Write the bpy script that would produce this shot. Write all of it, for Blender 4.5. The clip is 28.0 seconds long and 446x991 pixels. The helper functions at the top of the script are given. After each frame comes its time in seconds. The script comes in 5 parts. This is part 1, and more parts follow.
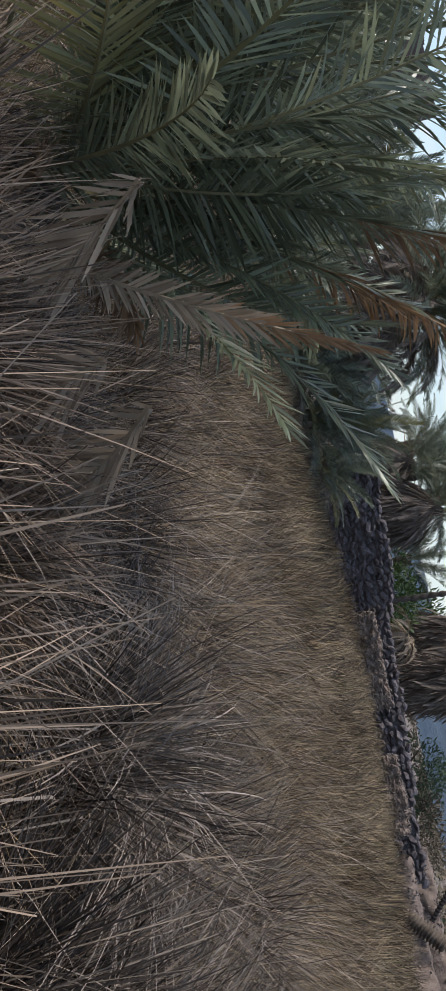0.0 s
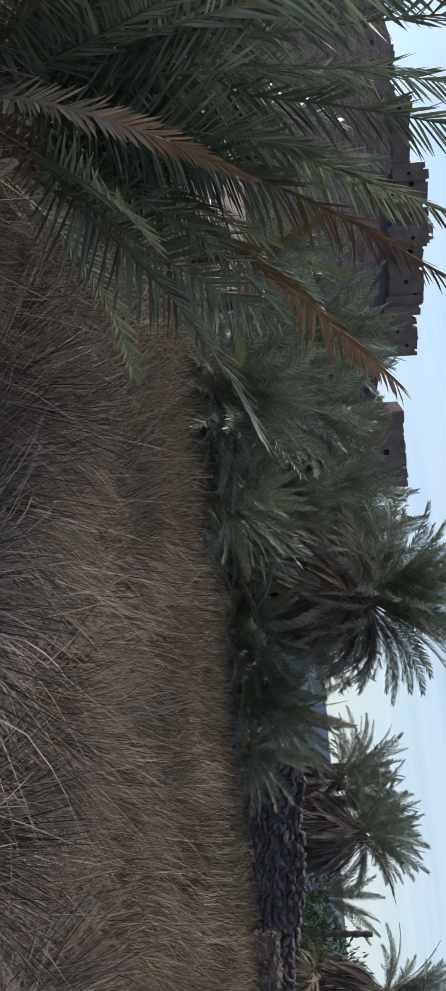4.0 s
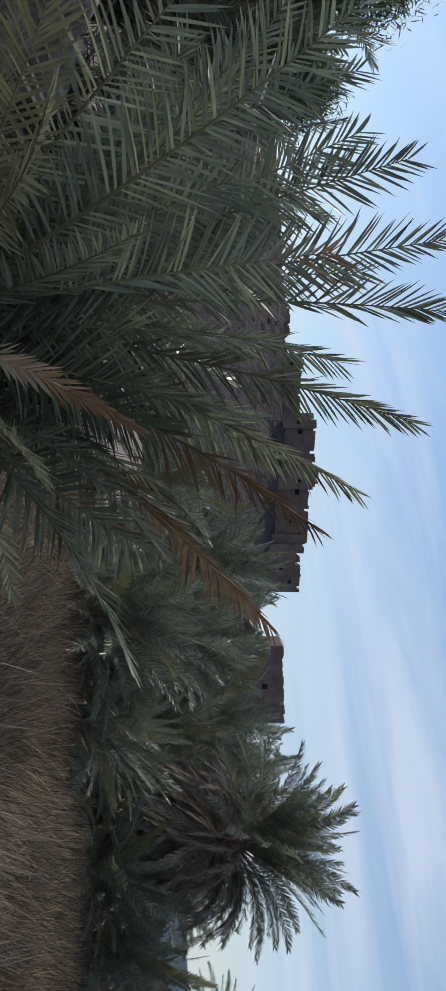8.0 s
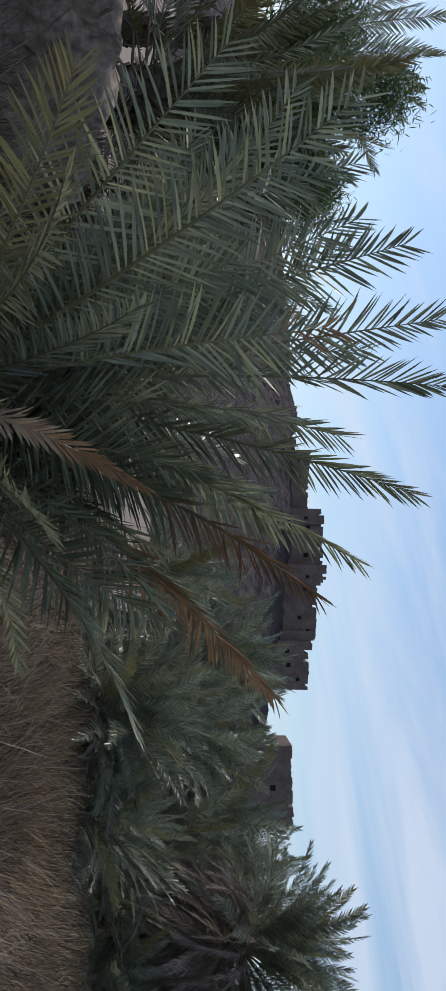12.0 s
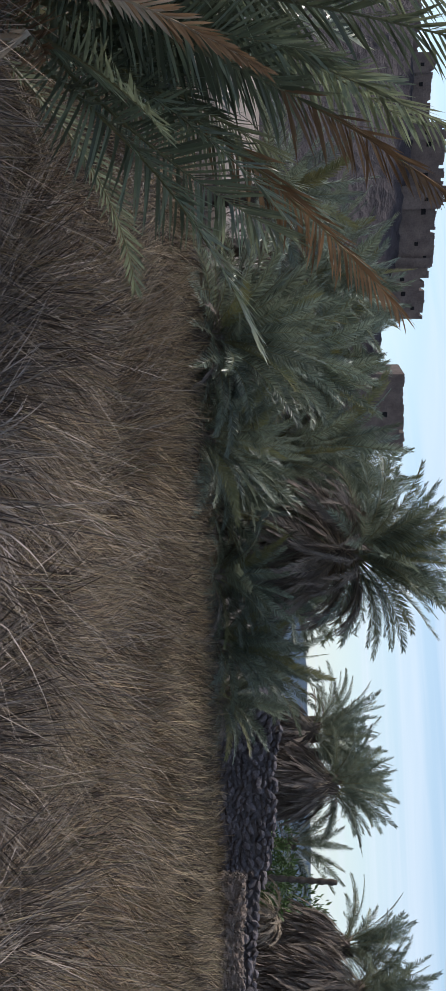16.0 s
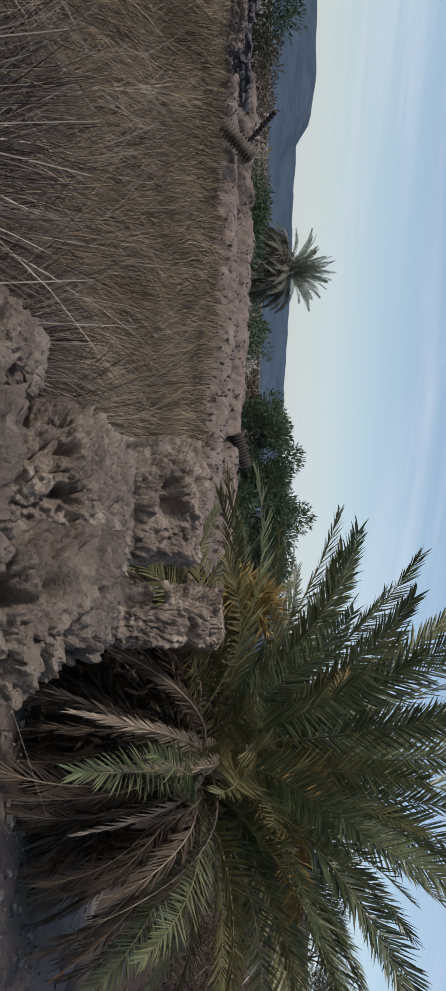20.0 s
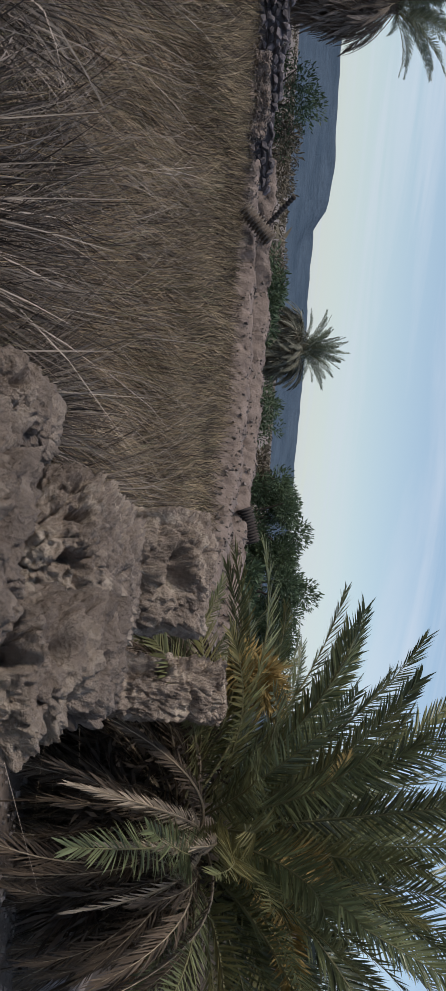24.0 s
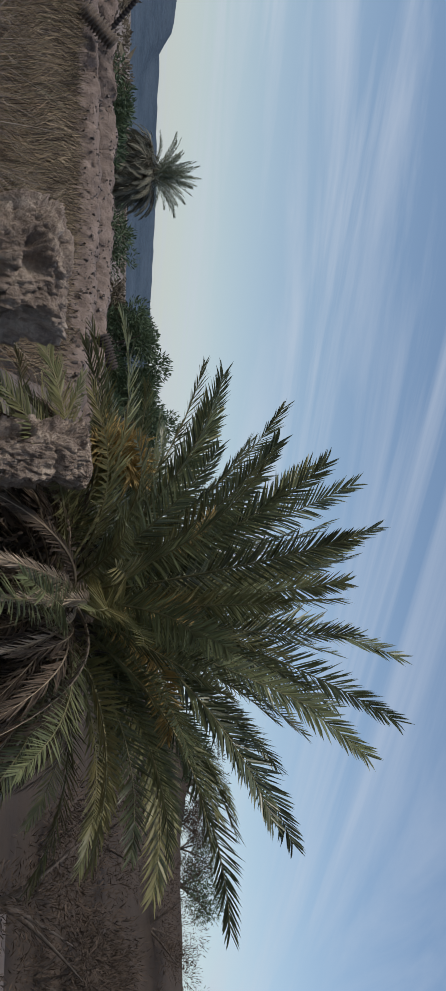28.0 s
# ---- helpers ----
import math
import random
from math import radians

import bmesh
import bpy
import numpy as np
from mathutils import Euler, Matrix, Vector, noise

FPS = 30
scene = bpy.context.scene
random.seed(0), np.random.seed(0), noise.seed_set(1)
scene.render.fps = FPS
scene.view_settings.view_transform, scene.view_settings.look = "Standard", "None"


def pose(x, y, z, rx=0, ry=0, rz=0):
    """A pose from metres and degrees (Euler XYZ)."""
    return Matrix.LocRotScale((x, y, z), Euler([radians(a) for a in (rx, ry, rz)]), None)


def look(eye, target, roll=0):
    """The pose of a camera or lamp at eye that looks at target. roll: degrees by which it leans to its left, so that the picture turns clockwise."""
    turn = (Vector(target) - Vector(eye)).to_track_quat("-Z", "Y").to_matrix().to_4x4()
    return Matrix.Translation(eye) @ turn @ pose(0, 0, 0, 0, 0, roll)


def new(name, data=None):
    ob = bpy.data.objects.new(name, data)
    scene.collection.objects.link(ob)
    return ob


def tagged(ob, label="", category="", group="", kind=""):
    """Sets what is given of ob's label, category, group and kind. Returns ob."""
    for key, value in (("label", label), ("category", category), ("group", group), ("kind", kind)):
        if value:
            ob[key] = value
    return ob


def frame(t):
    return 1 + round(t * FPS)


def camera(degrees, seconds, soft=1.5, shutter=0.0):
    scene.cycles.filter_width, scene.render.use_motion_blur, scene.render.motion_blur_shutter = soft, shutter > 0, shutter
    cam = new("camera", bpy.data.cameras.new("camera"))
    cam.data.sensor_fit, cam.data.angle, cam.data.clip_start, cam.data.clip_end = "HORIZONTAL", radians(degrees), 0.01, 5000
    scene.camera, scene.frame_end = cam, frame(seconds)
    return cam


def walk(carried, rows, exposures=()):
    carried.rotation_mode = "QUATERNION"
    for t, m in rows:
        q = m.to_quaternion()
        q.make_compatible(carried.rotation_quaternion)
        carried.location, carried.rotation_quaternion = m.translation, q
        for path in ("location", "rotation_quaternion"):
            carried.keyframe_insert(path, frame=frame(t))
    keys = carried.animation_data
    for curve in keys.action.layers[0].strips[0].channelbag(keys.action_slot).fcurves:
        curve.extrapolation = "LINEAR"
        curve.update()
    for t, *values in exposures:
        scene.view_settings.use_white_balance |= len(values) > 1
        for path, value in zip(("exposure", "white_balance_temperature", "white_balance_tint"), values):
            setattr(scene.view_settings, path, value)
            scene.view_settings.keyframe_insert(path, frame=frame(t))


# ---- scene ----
cam = camera(25.9, 28.0, soft=0.65)
PATH = [
    (0, (-1.899, -0.17, 1.602), (-2.298, 1.767, 1.306), 78.6),
    (0.5, (-1.773, -0.117, 1.618), (-2.132, 1.829, 1.324), 78.0),
    (1, (-1.55, -0.071, 1.617), (-1.888, 1.886, 1.381), 78.8),
    (1.5, (-1.131, 0.15, 1.618), (-1.173, 2.136, 1.38), 80.8),
    (2, (-0.784, 0.267, 1.618), (-1.07, 2.221, 1.299), 80.9),
    (2.5, (-0.551, 0.29, 1.623), (-0.996, 2.214, 1.305), 80.7),
    (3, (-0.338, 0.519, 1.656), (-1.051, 2.36, 1.338), 81.6),
    (3.5, (-0.257, 0.655, 1.70), (-1.079, 2.467, 1.50), 84.6),
    (4, (-0.21, 0.68, 1.779), (-1.235, 2.393, 1.657), 86.8),
    (4.5, (-0.201, 0.638, 1.805), (-1.302, 2.308, 1.834), 88.7),
    (6.5, (-0.164, 0.600, 1.805), (-1.542, 2.040, 1.974), 87.4),
    (7, (-0.169, 0.571, 1.805), (-1.560, 1.999, 1.962), 89.4),
    (7.5, (-0.198, 0.575, 1.813), (-1.588, 2.005, 1.963), 90.7),
    (8, (-0.198, 0.577, 1.812), (-1.585, 2.012, 1.938), 91.1),
    (8.5, (-0.176, 0.572, 1.812), (-1.575, 1.996, 1.939), 91.4),
    (9, (-0.109, 0.612, 1.818), (-1.514, 2.029, 1.950), 90.9),
    (9.5, (0.018, 0.610, 1.815), (-1.267, 2.138, 1.938), 90.6),
    (10, (0.028, 0.596, 1.820), (-1.254, 2.127, 1.931), 91.1),
    (10.5, (-0.003, 0.558, 1.827), (-1.446, 1.939, 1.933), 91.5),
    (11, (-0.021, 0.548, 1.825), (-1.568, 1.812, 1.920), 91.8),
    (11.5, (-0.008, 0.564, 1.826), (-1.534, 1.853, 1.925), 91.7),
    (12, (-0.011, 0.602, 1.826), (-1.535, 1.893, 1.931), 91.6),
    (12.5, (-0.014, 0.672, 1.796), (-1.461, 2.049, 1.902), 91.2),
    (13, (-0.040, 0.724, 1.792), (-1.248, 2.318, 1.803), 91.4),
    (13.5, (-0.070, 0.738, 1.775), (-1.268, 2.340, 1.748), 91.5),
    (15.5, (-0.073, 0.794, 1.768), (-1.028, 2.548, 1.656), 90.4),
    (16, (-0.053, 0.797, 1.778), (-0.996, 2.558, 1.667), 90.6),
    (16.5, (-0.044, 0.791, 1.795), (-0.997, 2.546, 1.687), 91.0),
    (17, (-0.010, 0.766, 1.811), (-1.034, 2.484, 1.824), 89.8),
    (17.5, (0.006, 0.755, 1.802), (-0.721, 2.616, 1.879), 89.4),
    (18, (0.312, 0.688, 1.643), (0.298, 2.686, 1.740), 88.5),
    (18.5, (0.334, 0.662, 1.603), (0.882, 2.585, 1.655), 90.0),
    (19, (0.337, 0.657, 1.603), (1.242, 2.439, 1.641), 91.1),
    (19.5, (0.331, 0.648, 1.597), (1.315, 2.388, 1.541), 91.9),
    (20, (0.329, 0.648, 1.596), (1.322, 2.382, 1.527), 92.0),
    (20.5, (0.319, 0.647, 1.594), (1.228, 2.427, 1.518), 92.2),
    (21, (0.317, 0.655, 1.588), (1.054, 2.509, 1.443), 91.8),
    (21.5, (0.310, 0.661, 1.590), (1.021, 2.523, 1.425), 92.5),
    (23.5, (0.290, 0.661, 1.584), (0.932, 2.549, 1.439), 94.2),
    (24, (0.330, 0.640, 1.595), (1.189, 2.444, 1.501), 93.9),
    (24.5, (0.329, 0.640, 1.604), (1.285, 2.395, 1.514), 93.5),
    (25, (0.374, 0.576, 1.610), (1.375, 2.305, 1.513), 93.5),
    (25.5, (0.377, 0.530, 1.611), (1.402, 2.245, 1.512), 93.4),
    (26, (0.378, 0.512, 1.615), (1.452, 2.197, 1.534), 93.5),
    (26.5, (0.375, 0.569, 1.601), (1.492, 2.227, 1.625), 93.2),
    (27, (0.446, 0.565, 1.600), (1.564, 2.216, 1.753), 90.8),
    (27.5, (0.551, 0.401, 1.633), (1.657, 2.053, 1.851), 91.1),
    (28, (0.750, 0.278, 1.619), (1.869, 1.923, 1.825), 91.1),
]
walk(cam, [(t, look(eye, target, roll)) for t, eye, target, roll in PATH], exposures=[(0, 0.5), (0.9, 0.08), (1.4, 0.0), (1.8, 0.08), (2.1, 0.8), (3.0, 1.1), (3.5, 0.55), (4.2, 0.35), (6.5, 0.15), (10.2, 0.16), (11.0, 0.38), (11.8, 0.2), (13, 0.32), (14.5, 0.4), (16.2, 0.5), (17.0, 0.2), (17.6, -0.15), (18.0, -0.33), (18.5, -0.25), (19.2, 0.06), (25, 0.12), (26, 0.04), (27, -0.2), (28, -0.08)])

# ---------------------------------------------------------------- world, sun
world = bpy.data.worlds.new("world")
scene.world = world
world.use_nodes = True
wn, wl = world.node_tree.nodes, world.node_tree.links
wn.clear()
w_out = wn.new("ShaderNodeOutputWorld")
w_bg = wn.new("ShaderNodeBackground")
w_bg.inputs["Strength"].default_value = 0.115
sky = wn.new("ShaderNodeTexSky")
sky.sky_type = "NISHITA"
sky.sun_disc = False
sky.sun_elevation = radians(48)
sky.sun_rotation = radians(-95)
sky.air_density, sky.dust_density, sky.ozone_density = 1.0, 0.35, 1.6
# thin cirrus: long streaks of noise in the sky's own direction, flattened towards the horizon
w_tc = wn.new("ShaderNodeTexCoord")
w_sep = wn.new("ShaderNodeSeparateXYZ")
wl.new(w_tc.outputs["Generated"], w_sep.inputs[0])


def wmath(op, a, b=None, clamp=False):
    n = wn.new("ShaderNodeMath")
    n.operation, n.use_clamp = op, clamp
    for i, v in enumerate((a, b)):
        if v is None:
            continue
        if isinstance(v, (int, float)):
            n.inputs[i].default_value = v
        else:
            wl.new(v, n.inputs[i])
    return n.outputs[0]


w_h = wmath("ADD", wmath("MAXIMUM", w_sep.outputs[2], 0.0), 0.10)
w_comb = wn.new("ShaderNodeCombineXYZ")
wl.new(wmath("DIVIDE", w_sep.outputs[0], w_h), w_comb.inputs[0])
wl.new(wmath("DIVIDE", w_sep.outputs[1], w_h), w_comb.inputs[1])
w_map = wn.new("ShaderNodeMapping")
w_map.inputs["Rotation"].default_value = (0, 0, radians(6))
w_map.inputs["Scale"].default_value = (0.26, 1.15, 1)
wl.new(w_comb.outputs[0], w_map.inputs[0])
w_noise = wn.new("ShaderNodeTexNoise")
w_noise.inputs["Scale"].default_value = 1.1
w_noise.inputs["Detail"].default_value = 9
w_noise.inputs["Roughness"].default_value = 0.58
w_noise.inputs["Distortion"].default_value = 1.1
wl.new(w_map.outputs[0], w_noise.inputs[0])
w_ramp = wn.new("ShaderNodeValToRGB")
w_ramp.color_ramp.elements[0].position, w_ramp.color_ramp.elements[1].position = 0.45, 0.70
w_ramp.color_ramp.elements[0].color, w_ramp.color_ramp.elements[1].color = (0, 0, 0, 1), (1, 1, 1, 1)
wl.new(w_noise.outputs[0], w_ramp.inputs[0])
w_mix = wn.new("ShaderNodeMix")
w_mix.data_type = "RGBA"
wl.new(wmath("MULTIPLY", w_ramp.outputs[0], 0.6), w_mix.inputs[0])
wl.new(sky.outputs[0], w_mix.inputs[6])
w_mix.inputs[7].default_value = (5.6, 6.1, 7.0, 1)
# a thin veil of haze that thickens towards the horizon
w_veil = wn.new("ShaderNodeMix")
w_veil.data_type = "RGBA"
wl.new(wmath("MULTIPLY", wmath("POWER", wmath("SUBTRACT", 1.0, wmath("MAXIMUM", w_sep.outputs[2], 0.0)), 9.0), 0.8), w_veil.inputs[0])
wl.new(w_mix.outputs[2], w_veil.inputs[6])
w_veil.inputs[7].default_value = (4.3, 4.8, 5.35, 1)
wl.new(w_veil.outputs[2], w_bg.inputs[0])
wl.new(w_bg.outputs[0], w_out.inputs[0])

sun = new("sun", bpy.data.lights.new("sun", "SUN"))
sun.data.energy, sun.data.angle, sun.data.color = 2.6, radians(12), (1.0, 0.94, 0.86)
sun.matrix_world = look((-67, -6, 74), (0, 0, 0))


# ---------------------------------------------------------------- materials
def material(name, colors, scale=4.0, rough=0.9, bump=0.0, bump_scale=None, stretch=(1, 1, 1), fine=None, by_object=0.0, by_island=0.0, through_light=0.0, coord="Object", spec=0.25, relief=0.02):
    """Two colours mixed by a coarse and a fine noise, with relief and with a change of brightness from piece to piece."""
    m = bpy.data.materials.new(name)
    m.use_nodes = True
    nt = m.node_tree
    nd, ln = nt.nodes, nt.links
    b = nd["Principled BSDF"]
    b.inputs["Roughness"].default_value = rough
    b.inputs["Specular IOR Level"].default_value = spec
    tc = nd.new("ShaderNodeTexCoord")
    mp = nd.new("ShaderNodeMapping")
    mp.inputs["Scale"].default_value = stretch
    ln.new(tc.outputs[coord], mp.inputs[0])
    n1 = nd.new("ShaderNodeTexNoise")
    n1.inputs["Scale"].default_value, n1.inputs["Detail"].default_value, n1.inputs["Roughness"].default_value = scale, 6, 0.65
    ln.new(mp.outputs[0], n1.inputs[0])
    rp = nd.new("ShaderNodeValToRGB")
    while len(rp.color_ramp.elements) < len(colors):
        rp.color_ramp.elements.new(0.5)
    for i, c in enumerate(colors):
        e = rp.color_ramp.elements[i]
        e.position, e.color = 0.3 + 0.4 * i / (len(colors) - 1), (*c, 1)
    ln.new(n1.outputs[0], rp.inputs[0])
    col = rp.outputs[0]
    n2 = nd.new("ShaderNodeTexNoise")
    n2.inputs["Scale"].default_value, n2.inputs["Detail"].default_value = fine or scale * 9, 4
    ln.new(mp.outputs[0], n2.inputs[0])
    val = nd.new("ShaderNodeMapRange")
    val.inputs[3].default_value, val.inputs[4].default_value = 0.72, 1.28
    ln.new(n2.outputs[0], val.inputs[0])
    bright = val.outputs[0]
    for amount, node, out in ((by_object, "ShaderNodeObjectInfo", "Random"), (by_island, "ShaderNodeNewGeometry", "Random Per Island")):
        if amount:
            oi = nd.new(node)
            mr = nd.new("ShaderNodeMapRange")
            mr.inputs[3].default_value, mr.inputs[4].default_value = 1 - amount, 1 + amount
            ln.new(oi.outputs[out], mr.inputs[0])
            mu = nd.new("ShaderNodeMath")
            mu.operation = "MULTIPLY"
            ln.new(bright, mu.inputs[0]), ln.new(mr.outputs[0], mu.inputs[1])
            bright = mu.outputs[0]
    mx = nd.new("ShaderNodeVectorMath")
    mx.operation = "SCALE"
    ln.new(col, mx.inputs[0]), ln.new(bright, mx.inputs["Scale"])
    ln.new(mx.outputs[0], b.inputs["Base Color"])
    if bump:
        bp = nd.new("ShaderNodeBump")
        bp.inputs["Strength"].default_value, bp.inputs["Distance"].default_value = bump, relief
        n3 = nd.new("ShaderNodeTexNoise")
        n3.inputs["Scale"].default_value, n3.inputs["Detail"].default_value = bump_scale or scale * 5, 8
        n3.inputs["Roughness"].default_value = 0.68
        ln.new(mp.outputs[0], n3.inputs[0])
        ln.new(n3.outputs[0], bp.inputs["Height"]), ln.new(bp.outputs[0], b.inputs["Normal"])
    if through_light:
        tr = nd.new("ShaderNodeBsdfTranslucent")
        ln.new(mx.outputs[0], tr.inputs[0])
        ms = nd.new("ShaderNodeMixShader")
        ms.inputs[0].default_value = through_light
        ln.new(b.outputs[0], ms.inputs[1]), ln.new(tr.outputs[0], ms.inputs[2])
        ln.new(ms.outputs[0], nd["Material Output"].inputs[0])
    return m


M_green = material("palm_leaf_green", [(0.115, 0.14, 0.10), (0.215, 0.235, 0.17)], 1.2, 0.34, by_object=0.3, by_island=0.5, through_light=0.3, spec=0.5)
M_green_near = material("palm_leaf_grey_green", [(0.115, 0.138, 0.086), (0.25, 0.268, 0.17)], 1.2, 0.3, by_object=0.3, by_island=0.45, through_light=0.35, spec=0.55)
M_green_deep = material("palm_leaf_deep_green", [(0.075, 0.095, 0.05), (0.175, 0.18, 0.085)], 1.2, 0.33, by_object=0.35, by_island=0.45, through_light=0.3, spec=0.55)
M_fresh = material("palm_leaf_yellowing", [(0.11, 0.13, 0.06), (0.22, 0.185, 0.075)], 1.0, 0.42, by_object=0.2, by_island=0.25, through_light=0.25, spec=0.35)
# dry brown, its colour darkened for the shade under the crown
M_dry = material("palm_leaf_dry_shaded", [(0.055, 0.04, 0.03), (0.15, 0.11, 0.078)], 1.5, 0.8, by_object=0.25, by_island=0.3, through_light=0.12)
M_rust = material("palm_leaf_rust", [(0.17, 0.105, 0.06), (0.34, 0.21, 0.12)], 1.5, 0.8, by_object=0.2, by_island=0.3, through_light=0.12)
M_pale = material("palm_leaf_bleached", [(0.24, 0.185, 0.135), (0.42, 0.335, 0.25)], 1.5, 0.8, by_object=0.1, by_island=0.3, through_light=0.15)
M_thatch = material("palm_skirt_dry", [(0.11, 0.087, 0.075), (0.26, 0.21, 0.175)], 1.5, 0.85, by_object=0.3, by_island=0.3)
# grey of the dead fronds with distance haze mixed into the colour
M_skirt = material("palm_skirt_haze_grey", [(0.09, 0.092, 0.07), (0.18, 0.168, 0.125)], 1.5, 0.85, by_object=0.3, by_island=0.3)
M_rachis = material("palm_rib", [(0.12, 0.12, 0.06), (0.22, 0.19, 0.10)], 3, 0.5, by_object=0.2)
M_rachis_dry = material("palm_rib_dry", [(0.20, 0.15, 0.10), (0.36, 0.29, 0.21)], 3, 0.7, by_object=0.2)
M_trunk = material("palm_trunk", [(0.07, 0.055, 0.045), (0.19, 0.15, 0.12)], 6, 0.95, bump=0.8, by_island=0.25)
M_grass = material("dry_grass", [(0.13, 0.10, 0.068), (0.23, 0.168, 0.10), (0.36, 0.282, 0.19)], 0.8, 0.75, by_island=0.75, through_light=0.12, coord="Object")
M_rush = material("dry_rush", [(0.085, 0.068, 0.057), (0.42, 0.345, 0.28)], 0.5, 0.6, by_island=0.75, through_light=0.08)
M_reed = material("dry_reed", [(0.19, 0.137, 0.10), (0.46, 0.345, 0.255)], 0.7, 0.7, by_island=0.6, through_light=0.08)
# dead stems in a dark colour that stands for shade in the gaps
M_under = material("gap_shade_thatch", [(0.045, 0.036, 0.031), (0.105, 0.08, 0.064)], 0.8, 0.9, by_island=0.6)
M_ginger = material("ginger_grass", [(0.17, 0.105, 0.062), (0.31, 0.20, 0.12)], 0.7, 0.8, by_island=0.6, through_light=0.12)
M_grass_green = material("green_grass", [(0.10, 0.098, 0.055), (0.17, 0.15, 0.085)], 0.5, 0.8, by_island=0.3, through_light=0.15)
M_soil = material("field_soil", [(0.04, 0.03, 0.025), (0.08, 0.06, 0.045)], 0.6, 0.95, bump=0.6, bump_scale=9)
M_plain = material("stony_plain", [(0.16, 0.13, 0.11), (0.24, 0.19, 0.16)], 0.02, 0.95, bump=0.4, bump_scale=2, fine=0.6)
M_path = material("dirt_path", [(0.13, 0.10, 0.084), (0.23, 0.185, 0.158)], 1.3, 0.95, bump=0.9, bump_scale=22, relief=0.04)
M_mud = material("mud_wall", [(0.12, 0.09, 0.073), (0.29, 0.225, 0.18), (0.52, 0.42, 0.33)], 9, 0.95, bump=1.0, bump_scale=70, relief=0.02, fine=90)
M_mud_far = material("mud_plaster", [(0.13, 0.098, 0.083), (0.28, 0.215, 0.18)], 2.2, 0.95, bump=1.0, bump_scale=9, relief=0.06)
M_fort = material("fort_mud", [(0.11, 0.086, 0.078), (0.21, 0.166, 0.148)], 0.7, 0.95, bump=1.0, bump_scale=5, relief=0.12)
M_stone = material("dark_stone", [(0.08, 0.069, 0.073), (0.165, 0.142, 0.145)], 3, 0.9, bump=0.6, by_object=0.45)
M_rock = material("hill_rock", [(0.045, 0.037, 0.042), (0.115, 0.092, 0.092)], 0.22, 0.95, bump=1.0, bump_scale=1.1, stretch=(1, 1, 3.0), relief=0.7)
# distance haze is painted into this blue base colour
M_mount = material("mountain_rock_haze", [(0.042, 0.066, 0.094), (0.08, 0.108, 0.142)], 0.006, 0.95, bump=0.8, bump_scale=0.02, relief=14, fine=0.05)
M_leaf = material("shrub_leaf", [(0.045, 0.07, 0.04), (0.10, 0.135, 0.07)], 1.0, 0.6, by_island=0.35, through_light=0.2)
M_leaf_bright = material("tree_leaf", [(0.05, 0.085, 0.03), (0.10, 0.15, 0.05)], 1.0, 0.5, by_island=0.35, through_light=0.25)
M_bark = material("bark", [(0.06, 0.05, 0.04), (0.14, 0.11, 0.09)], 8, 0.95, bump=0.8)
M_stump = material("dark_dead_wood", [(0.025, 0.021, 0.02), (0.07, 0.056, 0.05)], 4, 0.95, bump=0.8)
M_hole = material("dark_opening", [(0.01, 0.01, 0.012), (0.02, 0.018, 0.018)], 3, 0.9)
M_slope = material("brown_slope", [(0.036, 0.026, 0.019), (0.075, 0.053, 0.038)], 0.25, 0.95, bump=0.8, bump_scale=3, fine=2.5)
M_brush = material("dry_brush", [(0.045, 0.033, 0.024), (0.10, 0.07, 0.05)], 0.6, 0.9, by_island=0.4)
M_pebble = material("pebble", [(0.10, 0.085, 0.078), (0.30, 0.25, 0.22)], 5, 0.9, by_island=0.5)
M_rubble = material("rubble_stone", [(0.08, 0.067, 0.06), (0.20, 0.163, 0.14)], 2, 0.9, by_island=0.45)
M_yellow = material("straw_bundle", [(0.30, 0.20, 0.07), (0.42, 0.30, 0.12)], 6, 0.8, bump=0.5)
M_scrub = material("scrub", [(0.09, 0.08, 0.055), (0.19, 0.15, 0.11)], 0.6, 0.9, by_island=0.35, through_light=0.1)


# ---------------------------------------------------------------- mesh helpers
def mesh_np(name, verts, faces, mats, smooth=False):
    """faces: list of arrays (n, 3) or (n, 4), one per material."""
    me = bpy.data.meshes.new(name)
    v = np.asarray(verts, np.float32)
    me.vertices.add(len(v))
    me.vertices.foreach_set("co", v.ravel())
    loops, starts, idx, at = [], [], [], 0
    for k, f in enumerate(faces):
        for g in f if isinstance(f, list) else [f]:
            g = np.asarray(g, np.int32)
            if not len(g):
                continue
            n = g.shape[1]
            loops.append(g.ravel())
            starts.append(at + n * np.arange(len(g)))
            idx.append(np.full(len(g), k))
            at += g.size
    loops, starts, idx = np.concatenate(loops), np.concatenate(starts), np.concatenate(idx)
    me.loops.add(len(loops))
    me.loops.foreach_set("vertex_index", loops.astype(np.int32))
    me.polygons.add(len(starts))
    me.polygons.foreach_set("loop_start", starts.astype(np.int32))
    me.polygons.foreach_set("material_index", idx.astype(np.int32))
    me.polygons.foreach_set("use_smooth", np.full(len(starts), smooth))
    for m in mats:
        me.materials.append(m)
    me.update(calc_edges=True)
    me.validate()
    return me


def child(name, me, parent, m=None, label=""):
    ob = new(name, me)
    ob.parent = parent
    if m is not None:
        ob.matrix_basis = m
    return tagged(ob, label) if label else ob


